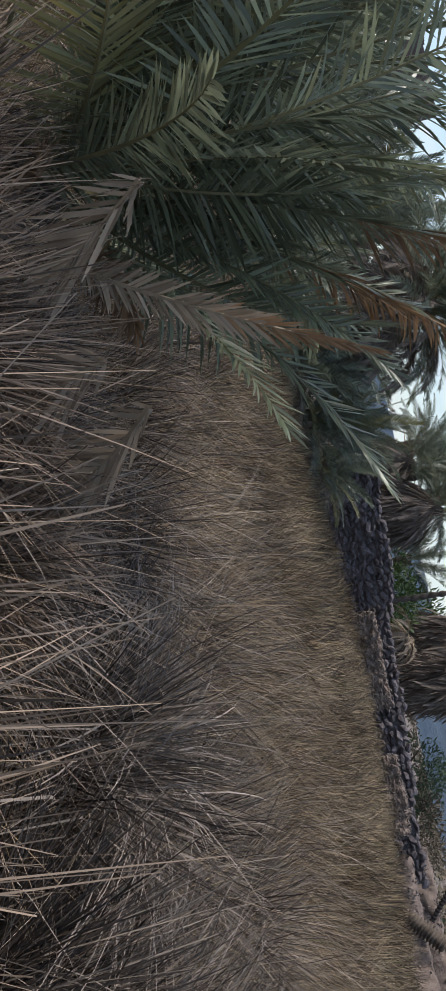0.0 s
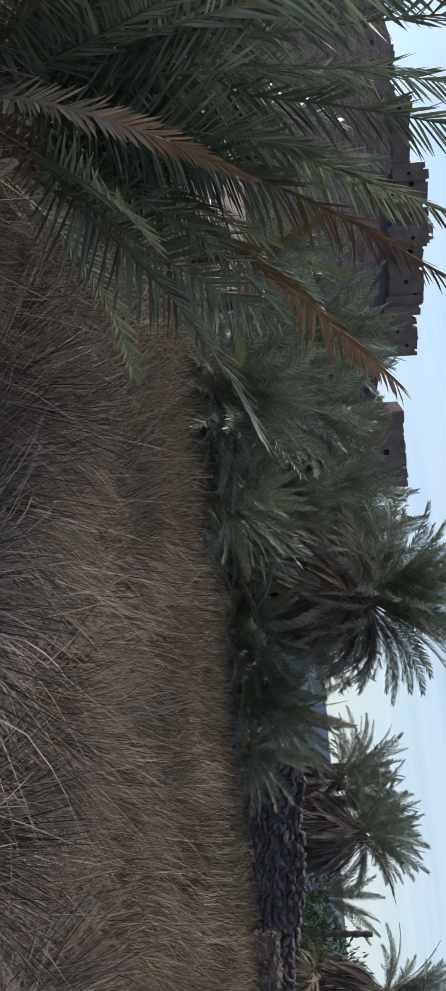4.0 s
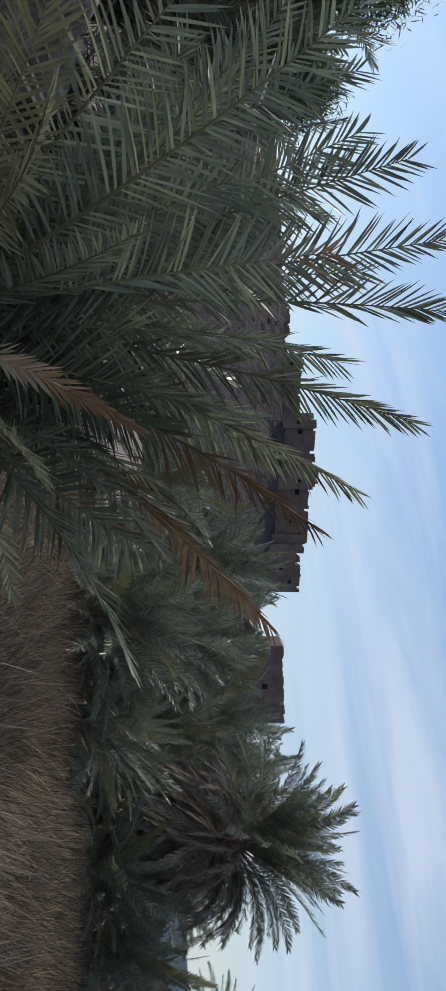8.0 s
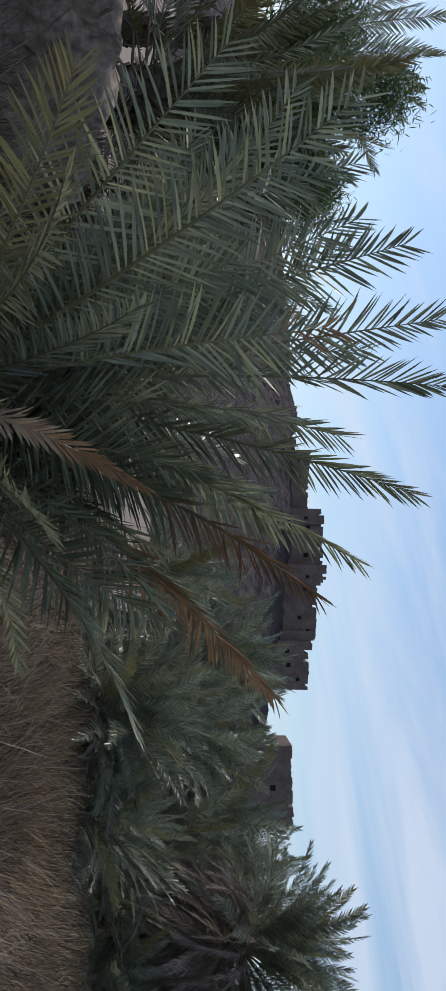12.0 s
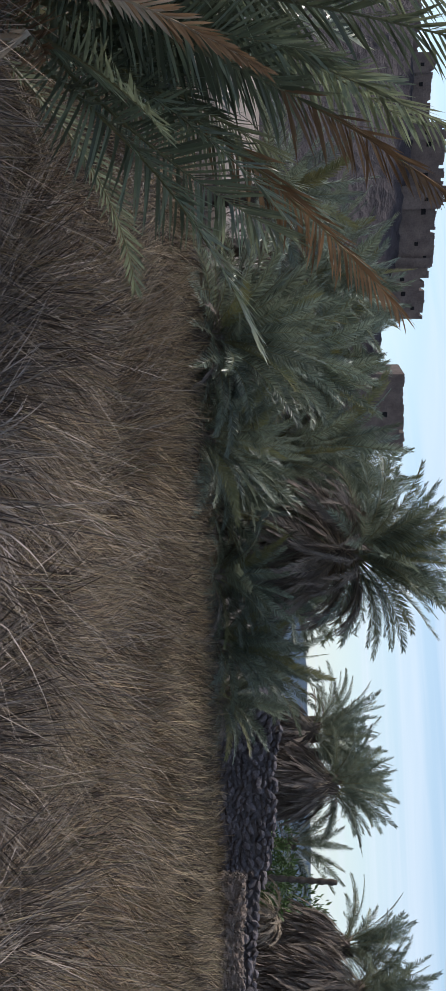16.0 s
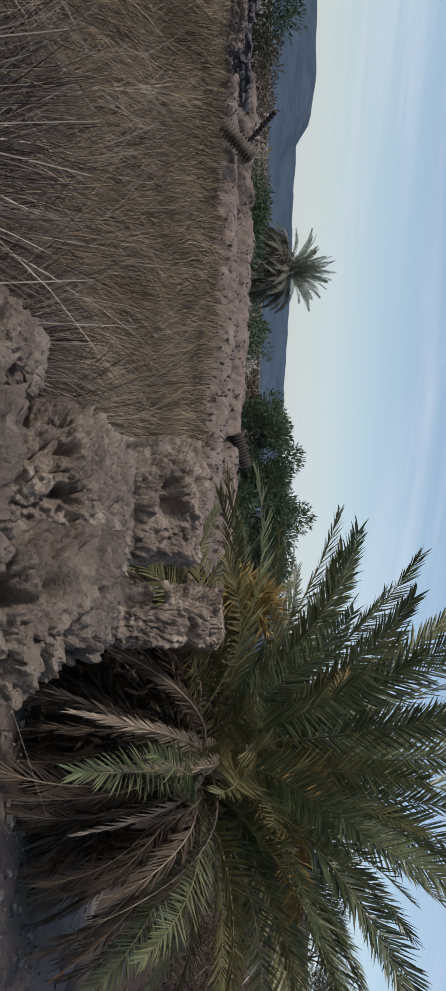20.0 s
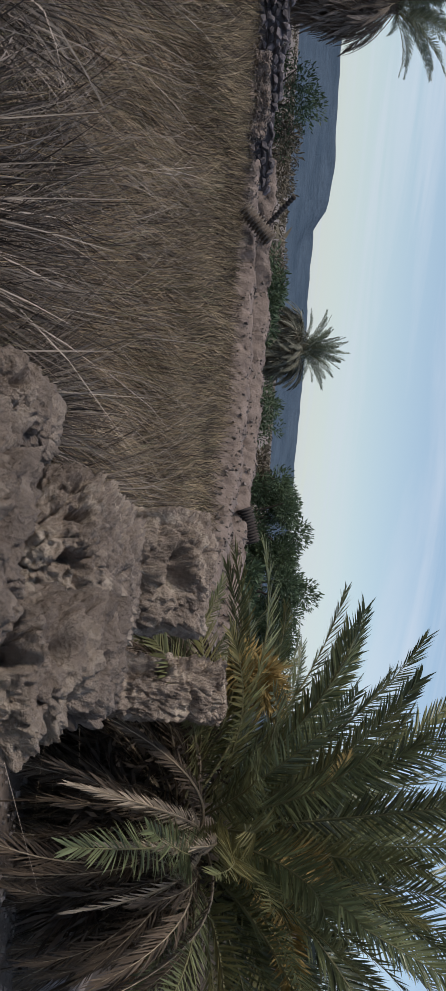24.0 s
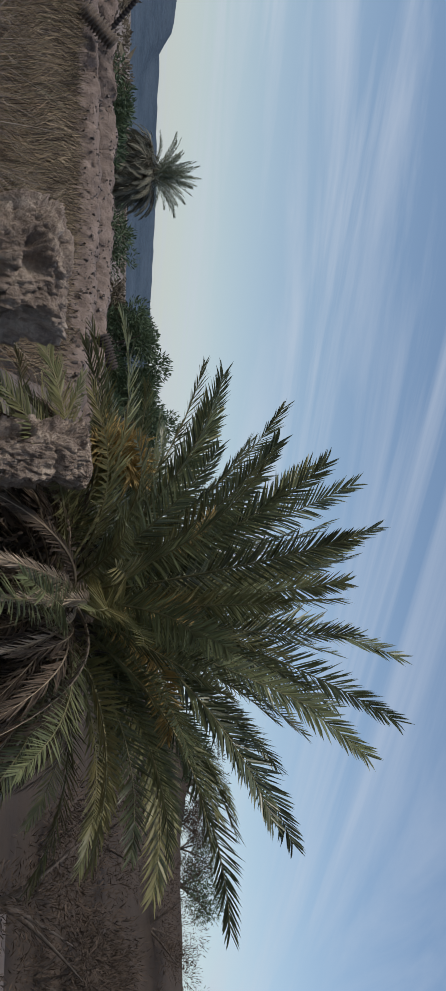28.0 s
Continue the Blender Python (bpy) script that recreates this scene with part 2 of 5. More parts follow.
def tube_np(points, radii, sides=6):
    """Rings round a line of points: vertices and quads."""
    p = np.asarray(points, float)
    d = np.gradient(p, axis=0)
    d /= np.linalg.norm(d, axis=1)[:, None] + 1e-9
    ref = np.where(np.abs(d[:, 2:3]) > 0.9, np.array([[1.0, 0, 0]]), np.array([[0, 0, 1.0]]))
    a = np.cross(d, ref)
    a /= np.linalg.norm(a, axis=1)[:, None]
    b = np.cross(d, a)
    th = np.linspace(0, 2 * np.pi, sides, endpoint=False)
    r = np.asarray(radii, float)[:, None, None]
    v = p[:, None] + r * (a[:, None] * np.cos(th)[None, :, None] + b[:, None] * np.sin(th)[None, :, None])
    n = len(p)
    i, j = np.meshgrid(np.arange(n - 1), np.arange(sides), indexing="ij")
    f = np.stack([i * sides + j, i * sides + (j + 1) % sides, (i + 1) * sides + (j + 1) % sides, (i + 1) * sides + j], -1).reshape(-1, 4)
    return v.reshape(-1, 3), f


def fbm(p, scale, octaves=4, seed=0.0):
    """Fractal noise at points, by sums of turned sines (fast, for large meshes)."""
    p = np.asarray(p, float) * scale + seed * 7.31
    out, amp = np.zeros(len(p)), 1.0
    rs = np.random.RandomState(int(seed * 10) + 5)
    for o in range(octaves):
        for k in range(4):
            w = rs.normal(size=3)
            w *= (1.9 ** o) * 2.2 / np.linalg.norm(w)
            out += amp * 0.35 * np.sin(p @ w + rs.uniform(0, 6.28) + 1.3 * np.sin(p @ np.roll(w, 1) * 0.7))
        amp *= 0.55
    return out


# ---------------------------------------------------------------- palms
def leafy_frond(name, pts, lat0, length, leaflet, pairs, mats, rs, ragged=0.0, lift=0.35, width=0.016, sweep=1.0, bare=0.16, twist=0.0, burnt=2.0):
    """A date palm frond along a line of points: a tapered rib and two rows of long narrow leaflets. lat0: which way the rows lie at the points;
    twist: degrees by which the blade turns about the rib; burnt: the part of the rib from which the leaflets take the third material."""
    n = len(pts)
    s = np.linspace(0, 1, n)
    rv, rf = tube_np(pts, np.interp(s, [0, 0.1, 1], [0.022, 0.014, 0.002]) * (0.6 + 0.2 * length), 4)
    k = pairs * 2
    side = np.tile([1.0, -1.0], pairs)
    t = np.repeat(np.linspace(bare, 0.995, pairs), 2) + rs.uniform(-0.35, 0.35, k) / pairs
    t = np.clip(t, bare, 1)
    if ragged:
        keep = rs.rand(k) > ragged * 0.45
        t, side = t[keep], side[keep]
        k = len(t)
    line = lambda a: np.stack([np.interp(t, s, a[:, c]) for c in range(3)], 1)
    unit = lambda a: a / (np.linalg.norm(a, axis=1)[:, None] + 1e-9)
    base, tan = line(pts), unit(line(np.gradient(pts, axis=0)))
    flat = unit(line(lat0))
    up = unit(np.cross(tan, flat))
    turn = np.radians(twist) * (0.4 + 0.6 * t)[:, None]
    lat = (flat * np.cos(turn) + up * np.sin(turn)) * side[:, None]
    up = up * np.cos(turn) - flat * np.sin(turn)
    prof = np.interp(t, [0, 0.16, 0.3, 0.55, 0.85, 1], [0.35, 0.62, 1.0, 0.98, 0.72, 0.5])
    ll = leaflet * prof * rs.uniform(0.82, 1.1, k)
    fw = np.interp(t, [0, 0.3, 0.8, 1], [0.35, 0.62, 1.0, 2.2]) * sweep * rs.uniform(0.8, 1.22, k)
    lf = lift * rs.uniform(0.3, 1.6, k)
    d = unit(tan * fw[:, None] + lat + up * lf[:, None] + rs.normal(0, 0.055 + 0.35 * ragged, (k, 3)))
    nrm = unit(np.cross(d, tan))
    w = (width * (0.7 + 0.3 * prof) * rs.uniform(0.8, 1.2, k))[:, None]
    across = unit(np.cross(d, up))
    tw = rs.uniform(-0.7, 0.7, k)[:, None]
    across = across * np.cos(tw) + nrm * np.sin(tw)
    sag = np.array([0, 0, -1.0]) * (ll * (0.07 + 0.35 * ragged) * rs.uniform(0.5, 1.6, k))[:, None]
    rows = []
    for q, wide in ((0.0, 0.3), (0.3, 0.5), (0.68, 0.42)):
        c = base + d * (ll * q)[:, None] + sag * q * q
        rows += [c - across * w * wide, c + across * w * wide]
    lv = np.stack(rows + [base + d * ll[:, None] + sag], 1).reshape(-1, 3)
    o = len(rv) + 7 * np.arange(k)[:, None]
    quads = np.stack([o + np.array([[0, 1, 3, 2]]), o + np.array([[2, 3, 5, 4]])], 1)
    tris = o + np.array([[4, 5, 6]])
    late = t + rs.uniform(-0.08, 0.08, k) > burnt
    groups = [[quads[~late].reshape(-1, 4), tris[~late]]] + ([[quads[late].reshape(-1, 4), tris[late]]] if len(mats) > 2 else [])
    return mesh_np(name, np.concatenate([rv, lv]), [rf, *groups], mats)


def frond_mesh(name, length, a0, a1, leaflet, pairs, mats, seed, **kw):
    """A frond that bends from elevation a0 to a1 (degrees). Base at the origin, grows to +x."""
    rs = np.random.RandomState(seed)
    n = 15
    s = np.linspace(0, 1, n)
    ang = np.radians(a0 + (a1 - a0) * s ** 1.35)
    step = length / (n - 1)
    pts = np.zeros((n, 3))
    pts[1:, 0] = np.cumsum(np.cos(ang[:-1]) * step)
    pts[1:, 2] = np.cumsum(np.sin(ang[:-1]) * step)
    pts[:, 1] = rs.uniform(-0.12, 0.12) * length * s ** 2
    return leafy_frond(name, pts, np.tile([0, 1.0, 0], (n, 1)), length, leaflet, pairs, mats, rs, **kw)


def frond_by(parent, base, mid, tip, mats, leaflet, pairs, seed, roll=60.0, name="frond", label="", **kw):
    """A frond that rises from base, passes mid and ends at tip (all in the world), with its blade turned by roll about the rib."""
    b, m, e = (np.array(q, float) - np.array(parent.location) for q in (base, mid, tip))
    at = np.linalg.norm(m - b) / (np.linalg.norm(m - b) + np.linalg.norm(e - m))
    s = np.linspace(0, 1, 17)[:, None]
    pts = b * (s - at) * (s - 1) / at + m * s * (s - 1) / (at * (at - 1)) + e * s * (s - at) / (1 - at)
    tan = np.gradient(pts, axis=0)
    hor = np.cross(tan, [0, 0, 1.0])
    hor /= np.linalg.norm(hor, axis=1)[:, None] + 1e-9
    ver = np.cross(hor, tan)
    ver /= np.linalg.norm(ver, axis=1)[:, None]
    lat = hor * math.cos(radians(roll)) + ver * math.sin(radians(roll))
    length = float(np.linalg.norm(np.diff(pts, axis=0), axis=1).sum())
    return child(name, leafy_frond(name, pts, lat, length, leaflet, pairs, mats, np.random.RandomState(seed), **kw), parent, None, label)


def frond_set(tag, length, leaflet, pairs, mats, angles, seeds=2, **kw):
    """Fronds of one kind at several elevations, to be shared by the palms."""
    return {a: [frond_mesh(f"{tag}", length, *a, leaflet, pairs, mats, 31 * i + 7 * j + 3, twist=(55, -45, 5)[j % 3] + 9 * (i % 3), **kw) for j in range(seeds)] for i, a in enumerate(angles)}


def trunk_mesh(height, r0, r1, seed=0, boots=True, lean=(0, 0)):
    rs = np.random.RandomState(seed)
    n = max(5, int(height * 4))
    h = np.linspace(0, height, n)
    pts = np.stack([lean[0] * (h / height) ** 1.6, lean[1] * (h / height) ** 1.6, h], 1)
    rad = np.interp(h, [0, 0.25 * height, height], [r0 * 1.15, r0, r1]) * (1 + rs.uniform(-0.06, 0.06, n))
    v, f = tube_np(pts, rad, 12)
    vs, quads, tris = [v], [f], []
    at = len(v)
    if boots and r0 > 0.15:  # stubs of cut leaf bases in rising spirals
        rows = int(height / 0.13)
        for i in range(rows * 9):
            z = height * (i + 0.5) / (rows * 9)
            th = i * 2.39996
            c = np.array([np.interp(z, h, pts[:, 0]), np.interp(z, h, pts[:, 1]), z])
            out, side = np.array([np.cos(th), np.sin(th), 0]), np.array([-np.sin(th), np.cos(th), 0])
            r = np.interp(z, h, rad)
            q = 0.11 * rs.uniform(0.8, 1.2)
            a = c + out * r * 0.9
            vs.append(np.array([a - side * q, a + side * q, a + out * 0.07 + side * q * 0.55 + [0, 0, 0.16], a + out * 0.07 - side * q * 0.55 + [0, 0, 0.16], a + side * q * 0.5 + [0, 0, 0.17], a - side * q * 0.5 + [0, 0, 0.17]]))
            quads.append(np.array([[0, 1, 2, 3], [3, 2, 4, 5]]) + at)
            at += 6
    return mesh_np("trunk", np.concatenate(vs), [np.concatenate(quads)], [M_trunk], True)


GREEN = [(84, 66), (76, 50), (68, 36), (58, 22), (47, 6), (35, -10), (22, -25), (6, -40)]
HANG = [(20, -75), (0, -82), (-30, -86), (-55, -88)]
near_green = frond_set("frond", 2.6, 0.36, 70, [M_rachis, M_green_near], GREEN, 3, width=0.019, sweep=1.2)
path_green = frond_set("frond", 2.6, 0.34, 84, [M_rachis, M_green_deep], GREEN, 3, width=0.017, sweep=1.2)
near_fresh = frond_set("frond", 2.5, 0.34, 84, [M_rachis, M_fresh], GREEN, 2, width=0.017, sweep=1.2)
near_dry = frond_set("dry_frond", 2.0, 0.27, 70, [M_rachis_dry, M_dry], HANG, 4, ragged=0.42, width=0.015, sweep=2.4)
far_green = frond_set("frond", 2.6, 0.34, 76, [M_rachis, M_green], GREEN, 3, width=0.02, sweep=1.2)
far_fresh = frond_set("frond", 2.6, 0.34, 76, [M_rachis, M_fresh], GREEN, 1, width=0.02, sweep=1.2)
far_dry = frond_set("dry_frond", 2.2, 0.32, 56, [M_rachis_dry, M_thatch], HANG, 3, ragged=0.2, width=0.019, sweep=2.2)
pale_dry = frond_set("dry_frond", 2.0, 0.28, 56, [M_rachis_dry, M_pale], HANG, 2, ragged=0.25, width=0.018, sweep=2.4)
thatch = frond_set("dry_frond", 2.0, 0.36, 60, [M_rachis_dry, M_thatch], [(-40, -82), (-58, -87), (-70, -89), (-80, -90)], 3, ragged=0.06, width=0.017, sweep=4.0, lift=0.1)
grey_thatch = frond_set("dry_frond", 2.9, 0.46, 60, [M_rachis_dry, M_skirt], [(14, -68), (0, -74), (-15, -80), (-35, -85), (-58, -88)], 3, ragged=0.06, width=0.03, sweep=2.4, lift=0.1)


def frond_to(parent, base, tip, arch, mats, leaflet, pairs, seed, name="frond", label="", roll=0.0, **kw):
    """A frond that rises from base and bows over to tip (both in the palm's own space); arch: degrees of bow."""
    d = Vector(tip) - Vector(base)
    e = math.degrees(math.atan2(d.z, math.hypot(d.x, d.y)))
    me = frond_mesh(name, d.length * (1 + arch * arch * 2.5e-5), e + arch * 0.8, e - arch * 1.3, leaflet, pairs, mats, seed, **kw)
    return child(name, me, parent, Matrix.Translation(base) @ Matrix.Rotation(math.atan2(d.y, d.x), 4, "Z") @ Matrix.Rotation(radians(roll), 4, "X"), label)


def leaf_cloud(name, centre, radii, n, leaf, mats, seed, flat=0.0, up=0.3, clusters=26, narrow=0.28):
    """Single leaves gathered in clusters through an uneven crown."""
    rs = np.random.RandomState(seed)
    c = rs.normal(size=(clusters, 3))
    c /= np.linalg.norm(c, axis=1)[:, None]
    c *= rs.uniform(0.45, 1.0, clusters)[:, None]
    if flat:
        c[:, 2] = np.abs(c[:, 2]) * 1.0 - flat
    which = rs.randint(clusters, size=n)
    off = rs.normal(size=(n, 3))
    off /= np.linalg.norm(off, axis=1)[:, None]
    p = (c[which] + off * (rs.rand(n) ** 0.5 * 0.34)[:, None]) * np.array(radii) + np.array(centre)
    p[:, 2] = np.maximum(p[:, 2], 0.04)
    d = off + rs.normal(0, 0.35, (n, 3)) + np.array([0, 0, up])
    d /= np.linalg.norm(d, axis=1)[:, None]
    a = np.cross(d, rs.normal(size=(n, 3)))
    a /= np.linalg.norm(a, axis=1)[:, None]
    L = leaf * rs.uniform(0.6, 1.3, n)[:, None]
    w = L * narrow * 0.5
    v = np.stack([p, p + d * L * 0.45 + a * w, p + d * L, p + d * L * 0.45 - a * w], 1).reshape(-1, 3)
    f = 4 * np.arange(n)[:, None] + np.array([[0, 1, 2, 3]])
    return mesh_np(name, v, [f], mats)


def palm(name, at, height, fronds, dry, label, green_set, dry_set, scale=1.0, r=0.22, seed=0, fresh_set=None, fresh=0.0, lean=(0, 0), low=1.0, skirt=0.55):
    """A date palm: trunk, a crown of living fronds and dry ones hanging under it."""
    rs = np.random.RandomState(seed)
    root = tagged(new(name), label, "palm tree", kind="")
    root.location = at
    child("trunk", trunk_mesh(height, r, r * 0.85, seed, True, lean), root)
    top = Vector((lean[0], lean[1], height))
    keys = list(green_set)
    for i in range(fronds):
        q = (i + 0.5) / fronds
        key = keys[min(len(keys) - 1, int(q ** 0.9 * len(keys) * low))]
        src = fresh_set if fresh_set and rs.rand() < fresh else green_set
        me = src[key][rs.randint(len(src[key]))]
        az = i * 137.5 + rs.uniform(-18, 18)
        sc = scale * rs.uniform(0.85, 1.1)
        off = Vector((math.cos(radians(az)) * r * 0.6, math.sin(radians(az)) * r * 0.6, -0.25 * q))
        child("frond", me, root, Matrix.Translation(top + off) @ Matrix.Rotation(radians(az), 4, "Z") @ Matrix.Rotation(radians(rs.uniform(-12, 12)), 4, "Y") @ Matrix.Rotation(radians(rs.uniform(-25, 25)), 4, "X") @ Matrix.Scale(sc, 4))
    keys = list(dry_set)
    for i in range(dry):
        q = (i + 0.5) / dry
        key = keys[min(len(keys) - 1, int(q * len(keys)))]
        me = dry_set[key][rs.randint(len(dry_set[key]))]
        az = i * 137.5 + rs.uniform(-20, 20)
        sc = scale * rs.uniform(0.75, 1.1)
        off = Vector((math.cos(radians(az)) * r, math.sin(radians(az)) * r, -0.2 - skirt * q * min(1.5, height * 0.4)))
        child("dry_frond", me, root, Matrix.Translation(top + off) @ Matrix.Rotation(radians(az), 4, "Z") @ Matrix.Rotation(radians(rs.uniform(-10, 10)), 4, "Y") @ Matrix.Rotation(radians(rs.uniform(-30, 30)), 4, "X") @ Matrix.Scale(sc, 4), "dry brown hanging frond")
    return root


# ---------------------------------------------------------------- ground
def sheet(name, x0, x1, y0, y1, n, z, mat, amp=0.0, seed=0.0, scale=0.5):
    gx, gy = np.meshgrid(np.linspace(x0, x1, n), np.linspace(y0, y1, n), indexing="ij")
    v = np.stack([gx.ravel(), gy.ravel(), np.full(n * n, z)], 1)
    v[:, 2] += amp * fbm(v, scale, 4, seed)
    i, j = np.meshgrid(np.arange(n - 1), np.arange(n - 1), indexing="ij")
    f = np.stack([i * n + j, (i + 1) * n + j, (i + 1) * n + j + 1, i * n + j + 1], -1).reshape(-1, 4)
    return mesh_np(name, v, [f], [mat], True)


ground = tagged(new("ground", sheet("ground", -4500, 4500, -4500, 4500, 40, -0.06, M_plain)), "stony brown plain reaching to the horizon", "ground", kind="structure")
field = tagged(new("field", sheet("field", -22, 14, -8, 36, 90, 0.0, M_soil, 0.03)), "dark soil under the dry grass field", "field", kind="structure")

# the wall runs from beside the walker away to the right; the path lies beyond it
WA, WD = Vector((0.30, 0.88, 0)), Vector((0.5, 0.866, 0))
WN = Vector((0.866, -0.5, 0))
for v in field.data.vertices:
    if (v.co - WA).dot(WN) > 0.25:
        v.co.z -= 0.5
path_m = sheet("path", -8, 30, 0.05, 4.6, 70, 0.03, M_path, 0.025, 2.0, 0.9)
path = tagged(new("path", path_m), "pale dirt path beside the mud wall", "path", kind="structure")
path.matrix_world = Matrix(((WD.x, WN.x, 0, WA.x), (WD.y, WN.y, 0, WA.y), (0, 0, 1, 0), (0, 0, 0, 1)))


verge = tagged(new("verge", sheet("verge", -12, 34, 4.4, 34, 60, -0.02, M_slope, 0.05, 3.0, 0.6)), "brown earth beyond the path", "ground", kind="structure")
verge.matrix_world = path.matrix_world.copy()

# ---------------------------------------------------------------- grass
def blades(name, pos, height, width, lean, mats, segs=3, seed=0, spread=0.25, mix=None, flat=0.0):
    """Thin leaning blades at the given places, as one mesh. lean: how far a tip moves aside, as a part of the height."""
    rs = np.random.RandomState(seed)
    k = len(pos)
    patch = fbm(pos, 0.8, 3, 3.0)
    h = height * rs.uniform(0.55, 1.15, k) * (1 + 0.2 * patch)
    th = fbm(pos, 0.75, 3, 6.0) * 2.6 + rs.normal(0, 0.55, k)
    ln = lean * rs.uniform(0.1, 1.6, k) * np.where(rs.rand(k) < 0.2, 2.0, 1.0)
    dx, dy = np.cos(th) * ln * h + flat * h, np.sin(th) * ln * h
    wt = rs.uniform(0, np.pi, k)
    ax, ay = np.cos(wt), np.sin(wt)
    w = width * rs.uniform(0.7, 1.3, k)
    rows = []
    for i in range(segs + 1):
        s = i / segs
        c = pos + np.stack([dx * s ** 1.25, dy * s ** 1.25, h * s * (1 - 0.25 * (ln * s) ** 1.0)], 1)
        q = w * (1 - s * 0.85) * 0.5
        off = np.stack([ax * q, ay * q, np.zeros(k)], 1)
        rows += [c - off, c + off]
    v = np.stack(rows, 1).reshape(-1, 3)
    n = 2 * (segs + 1)
    b = np.arange(k)[:, None] * n
    faces = [[] for _ in mats]
    pick = (rs.rand(k) < (mix if mix is not None else 0)).astype(int) if len(mats) > 1 else np.zeros(k, int)
    for i in range(segs):
        f = b + np.array([[2 * i, 2 * i + 1, 2 * i + 3, 2 * i + 2]])
        for m in range(len(mats)):
            faces[m].append(f[pick == m])
    return mesh_np(name, v, [np.concatenate(f) for f in faces], mats)


def in_field(p):
    """Left of the wall, and short of the far edge of the field."""
    rel = p[:, :2] - np.array(WA[:2])
    left = rel @ np.array(WN[:2]) < -0.15
    far = p[:, 1] < np.interp(p[:, 0], [-20, -12, -9, -4, 0, 4, 7, 10, 11.5], [8, 14.2, 21, 31, 32, 29.5, 28, 24, 19])
    return left & far & (p[:, 0] < 11)


def scatter(n, x0, x1, y0, y1, seed, near=0.0, far=99.0):
    rs = np.random.RandomState(seed)
    p = np.stack([rs.uniform(x0, x1, n), rs.uniform(y0, y1, n), np.zeros(n)], 1)
    d = np.hypot(p[:, 0] + 0.3, p[:, 1] - 0.8)
    return p[in_field(p) & (d >= near) & (d < far)]


def clumped(p, size, pull, seed):
    """Draws the places towards the nearest of a set of tussock centres."""
    q = np.floor(p[:, :2] / size)
    r = np.sin(q @ np.array([127.1, 311.7]) + seed) * 43758.5453
    r2 = np.sin(q @ np.array([269.5, 183.3]) + seed) * 43758.5453
    c = (q + 0.25 + 0.5 * np.stack([r - np.floor(r), r2 - np.floor(r2)], 1)) * size
    out = p.copy()
    out[:, :2] += (c - p[:, :2]) * pull
    return out


g_near = clumped(scatter(17000, -7, 7, 1.0, 9, 3, 2.4, 7.0), 0.45, 0.6, 1.0)
g_mid = clumped(scatter(40000, -14, 11, 2, 20, 4, 6.5, 15), 0.5, 0.5, 2.0)
g_far = clumped(scatter(46000, -20, 11, 6, 33, 5, 14.5, 60), 0.7, 0.4, 3.0)
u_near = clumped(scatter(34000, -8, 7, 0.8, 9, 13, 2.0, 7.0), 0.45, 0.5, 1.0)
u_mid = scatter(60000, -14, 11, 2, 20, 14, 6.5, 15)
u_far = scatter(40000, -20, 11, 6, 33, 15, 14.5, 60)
# the under-layer's dark colour paints the shade between the stems
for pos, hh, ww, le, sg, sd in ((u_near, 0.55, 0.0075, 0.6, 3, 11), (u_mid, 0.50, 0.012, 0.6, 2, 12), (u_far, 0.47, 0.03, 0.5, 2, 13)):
    tagged(new("gap_shade_thatch", blades("gap_shade_thatch", pos, hh, ww, le, [M_under, M_grass], sg, sd, mix=0.25)), "matted dead grass, coloured dark for the shade between the stems", "grass", kind="stuff")
for pos, hh, ww, le, sg, sd in ((g_near, 0.78, 0.0085, 0.95, 3, 1), (g_mid, 0.68, 0.0135, 0.95, 2, 2), (g_far, 0.58, 0.022, 0.7, 2, 3)):
    tagged(new("dry_grass", blades("dry_grass", pos, hh, ww, le, [M_grass, M_grass_green], sg, sd, mix=0.12)), "tall dry brown grass covering the field", "grass", kind="stuff")
rs_k = np.random.RandomState(29)
back = np.stack([rs_k.uniform(-9, 1.5, 26000), rs_k.uniform(-7, 2.6, 26000), np.zeros(26000)], 1)
back = clumped(back[in_field(back) & (np.hypot(back[:, 0] + 0.3, back[:, 1] - 0.8) < 9)], 0.45, 0.4, 4.0)
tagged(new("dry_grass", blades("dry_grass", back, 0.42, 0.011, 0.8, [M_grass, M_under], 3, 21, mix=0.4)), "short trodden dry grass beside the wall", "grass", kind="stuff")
# wispy ginger undergrowth with fine side stalks
w_near = clumped(scatter(26000, -7, 7, 1.0, 9, 43, 2.2, 8.0), 0.6, 0.55, 5.0)
w_mid = clumped(scatter(36000, -14, 11, 2, 20, 44, 7.5, 16), 0.8, 0.5, 6.0)
for pos, hh, ww, sg, sd in ((w_near, 0.5, 0.005, 3, 31), (w_mid, 0.48, 0.009, 2, 32)):
    tagged(new("wispy_grass", blades("wispy_grass", pos, hh, ww, 1.3, [M_ginger, M_grass], sg, sd, mix=0.3)), "fine ginger-brown wispy grass between the tussocks", "grass", kind="stuff")
# long single stems that stand over the rest
g_long = scatter(5000, -8, 7, 1.5, 13, 8, 2.6, 12)
tagged(new("grass_stems", blades("grass_stems", g_long, 0.92, 0.011, 1.05, [M_rush], 3, 9)), "long pale stems standing over the dry grass", "grass", kind="stuff")


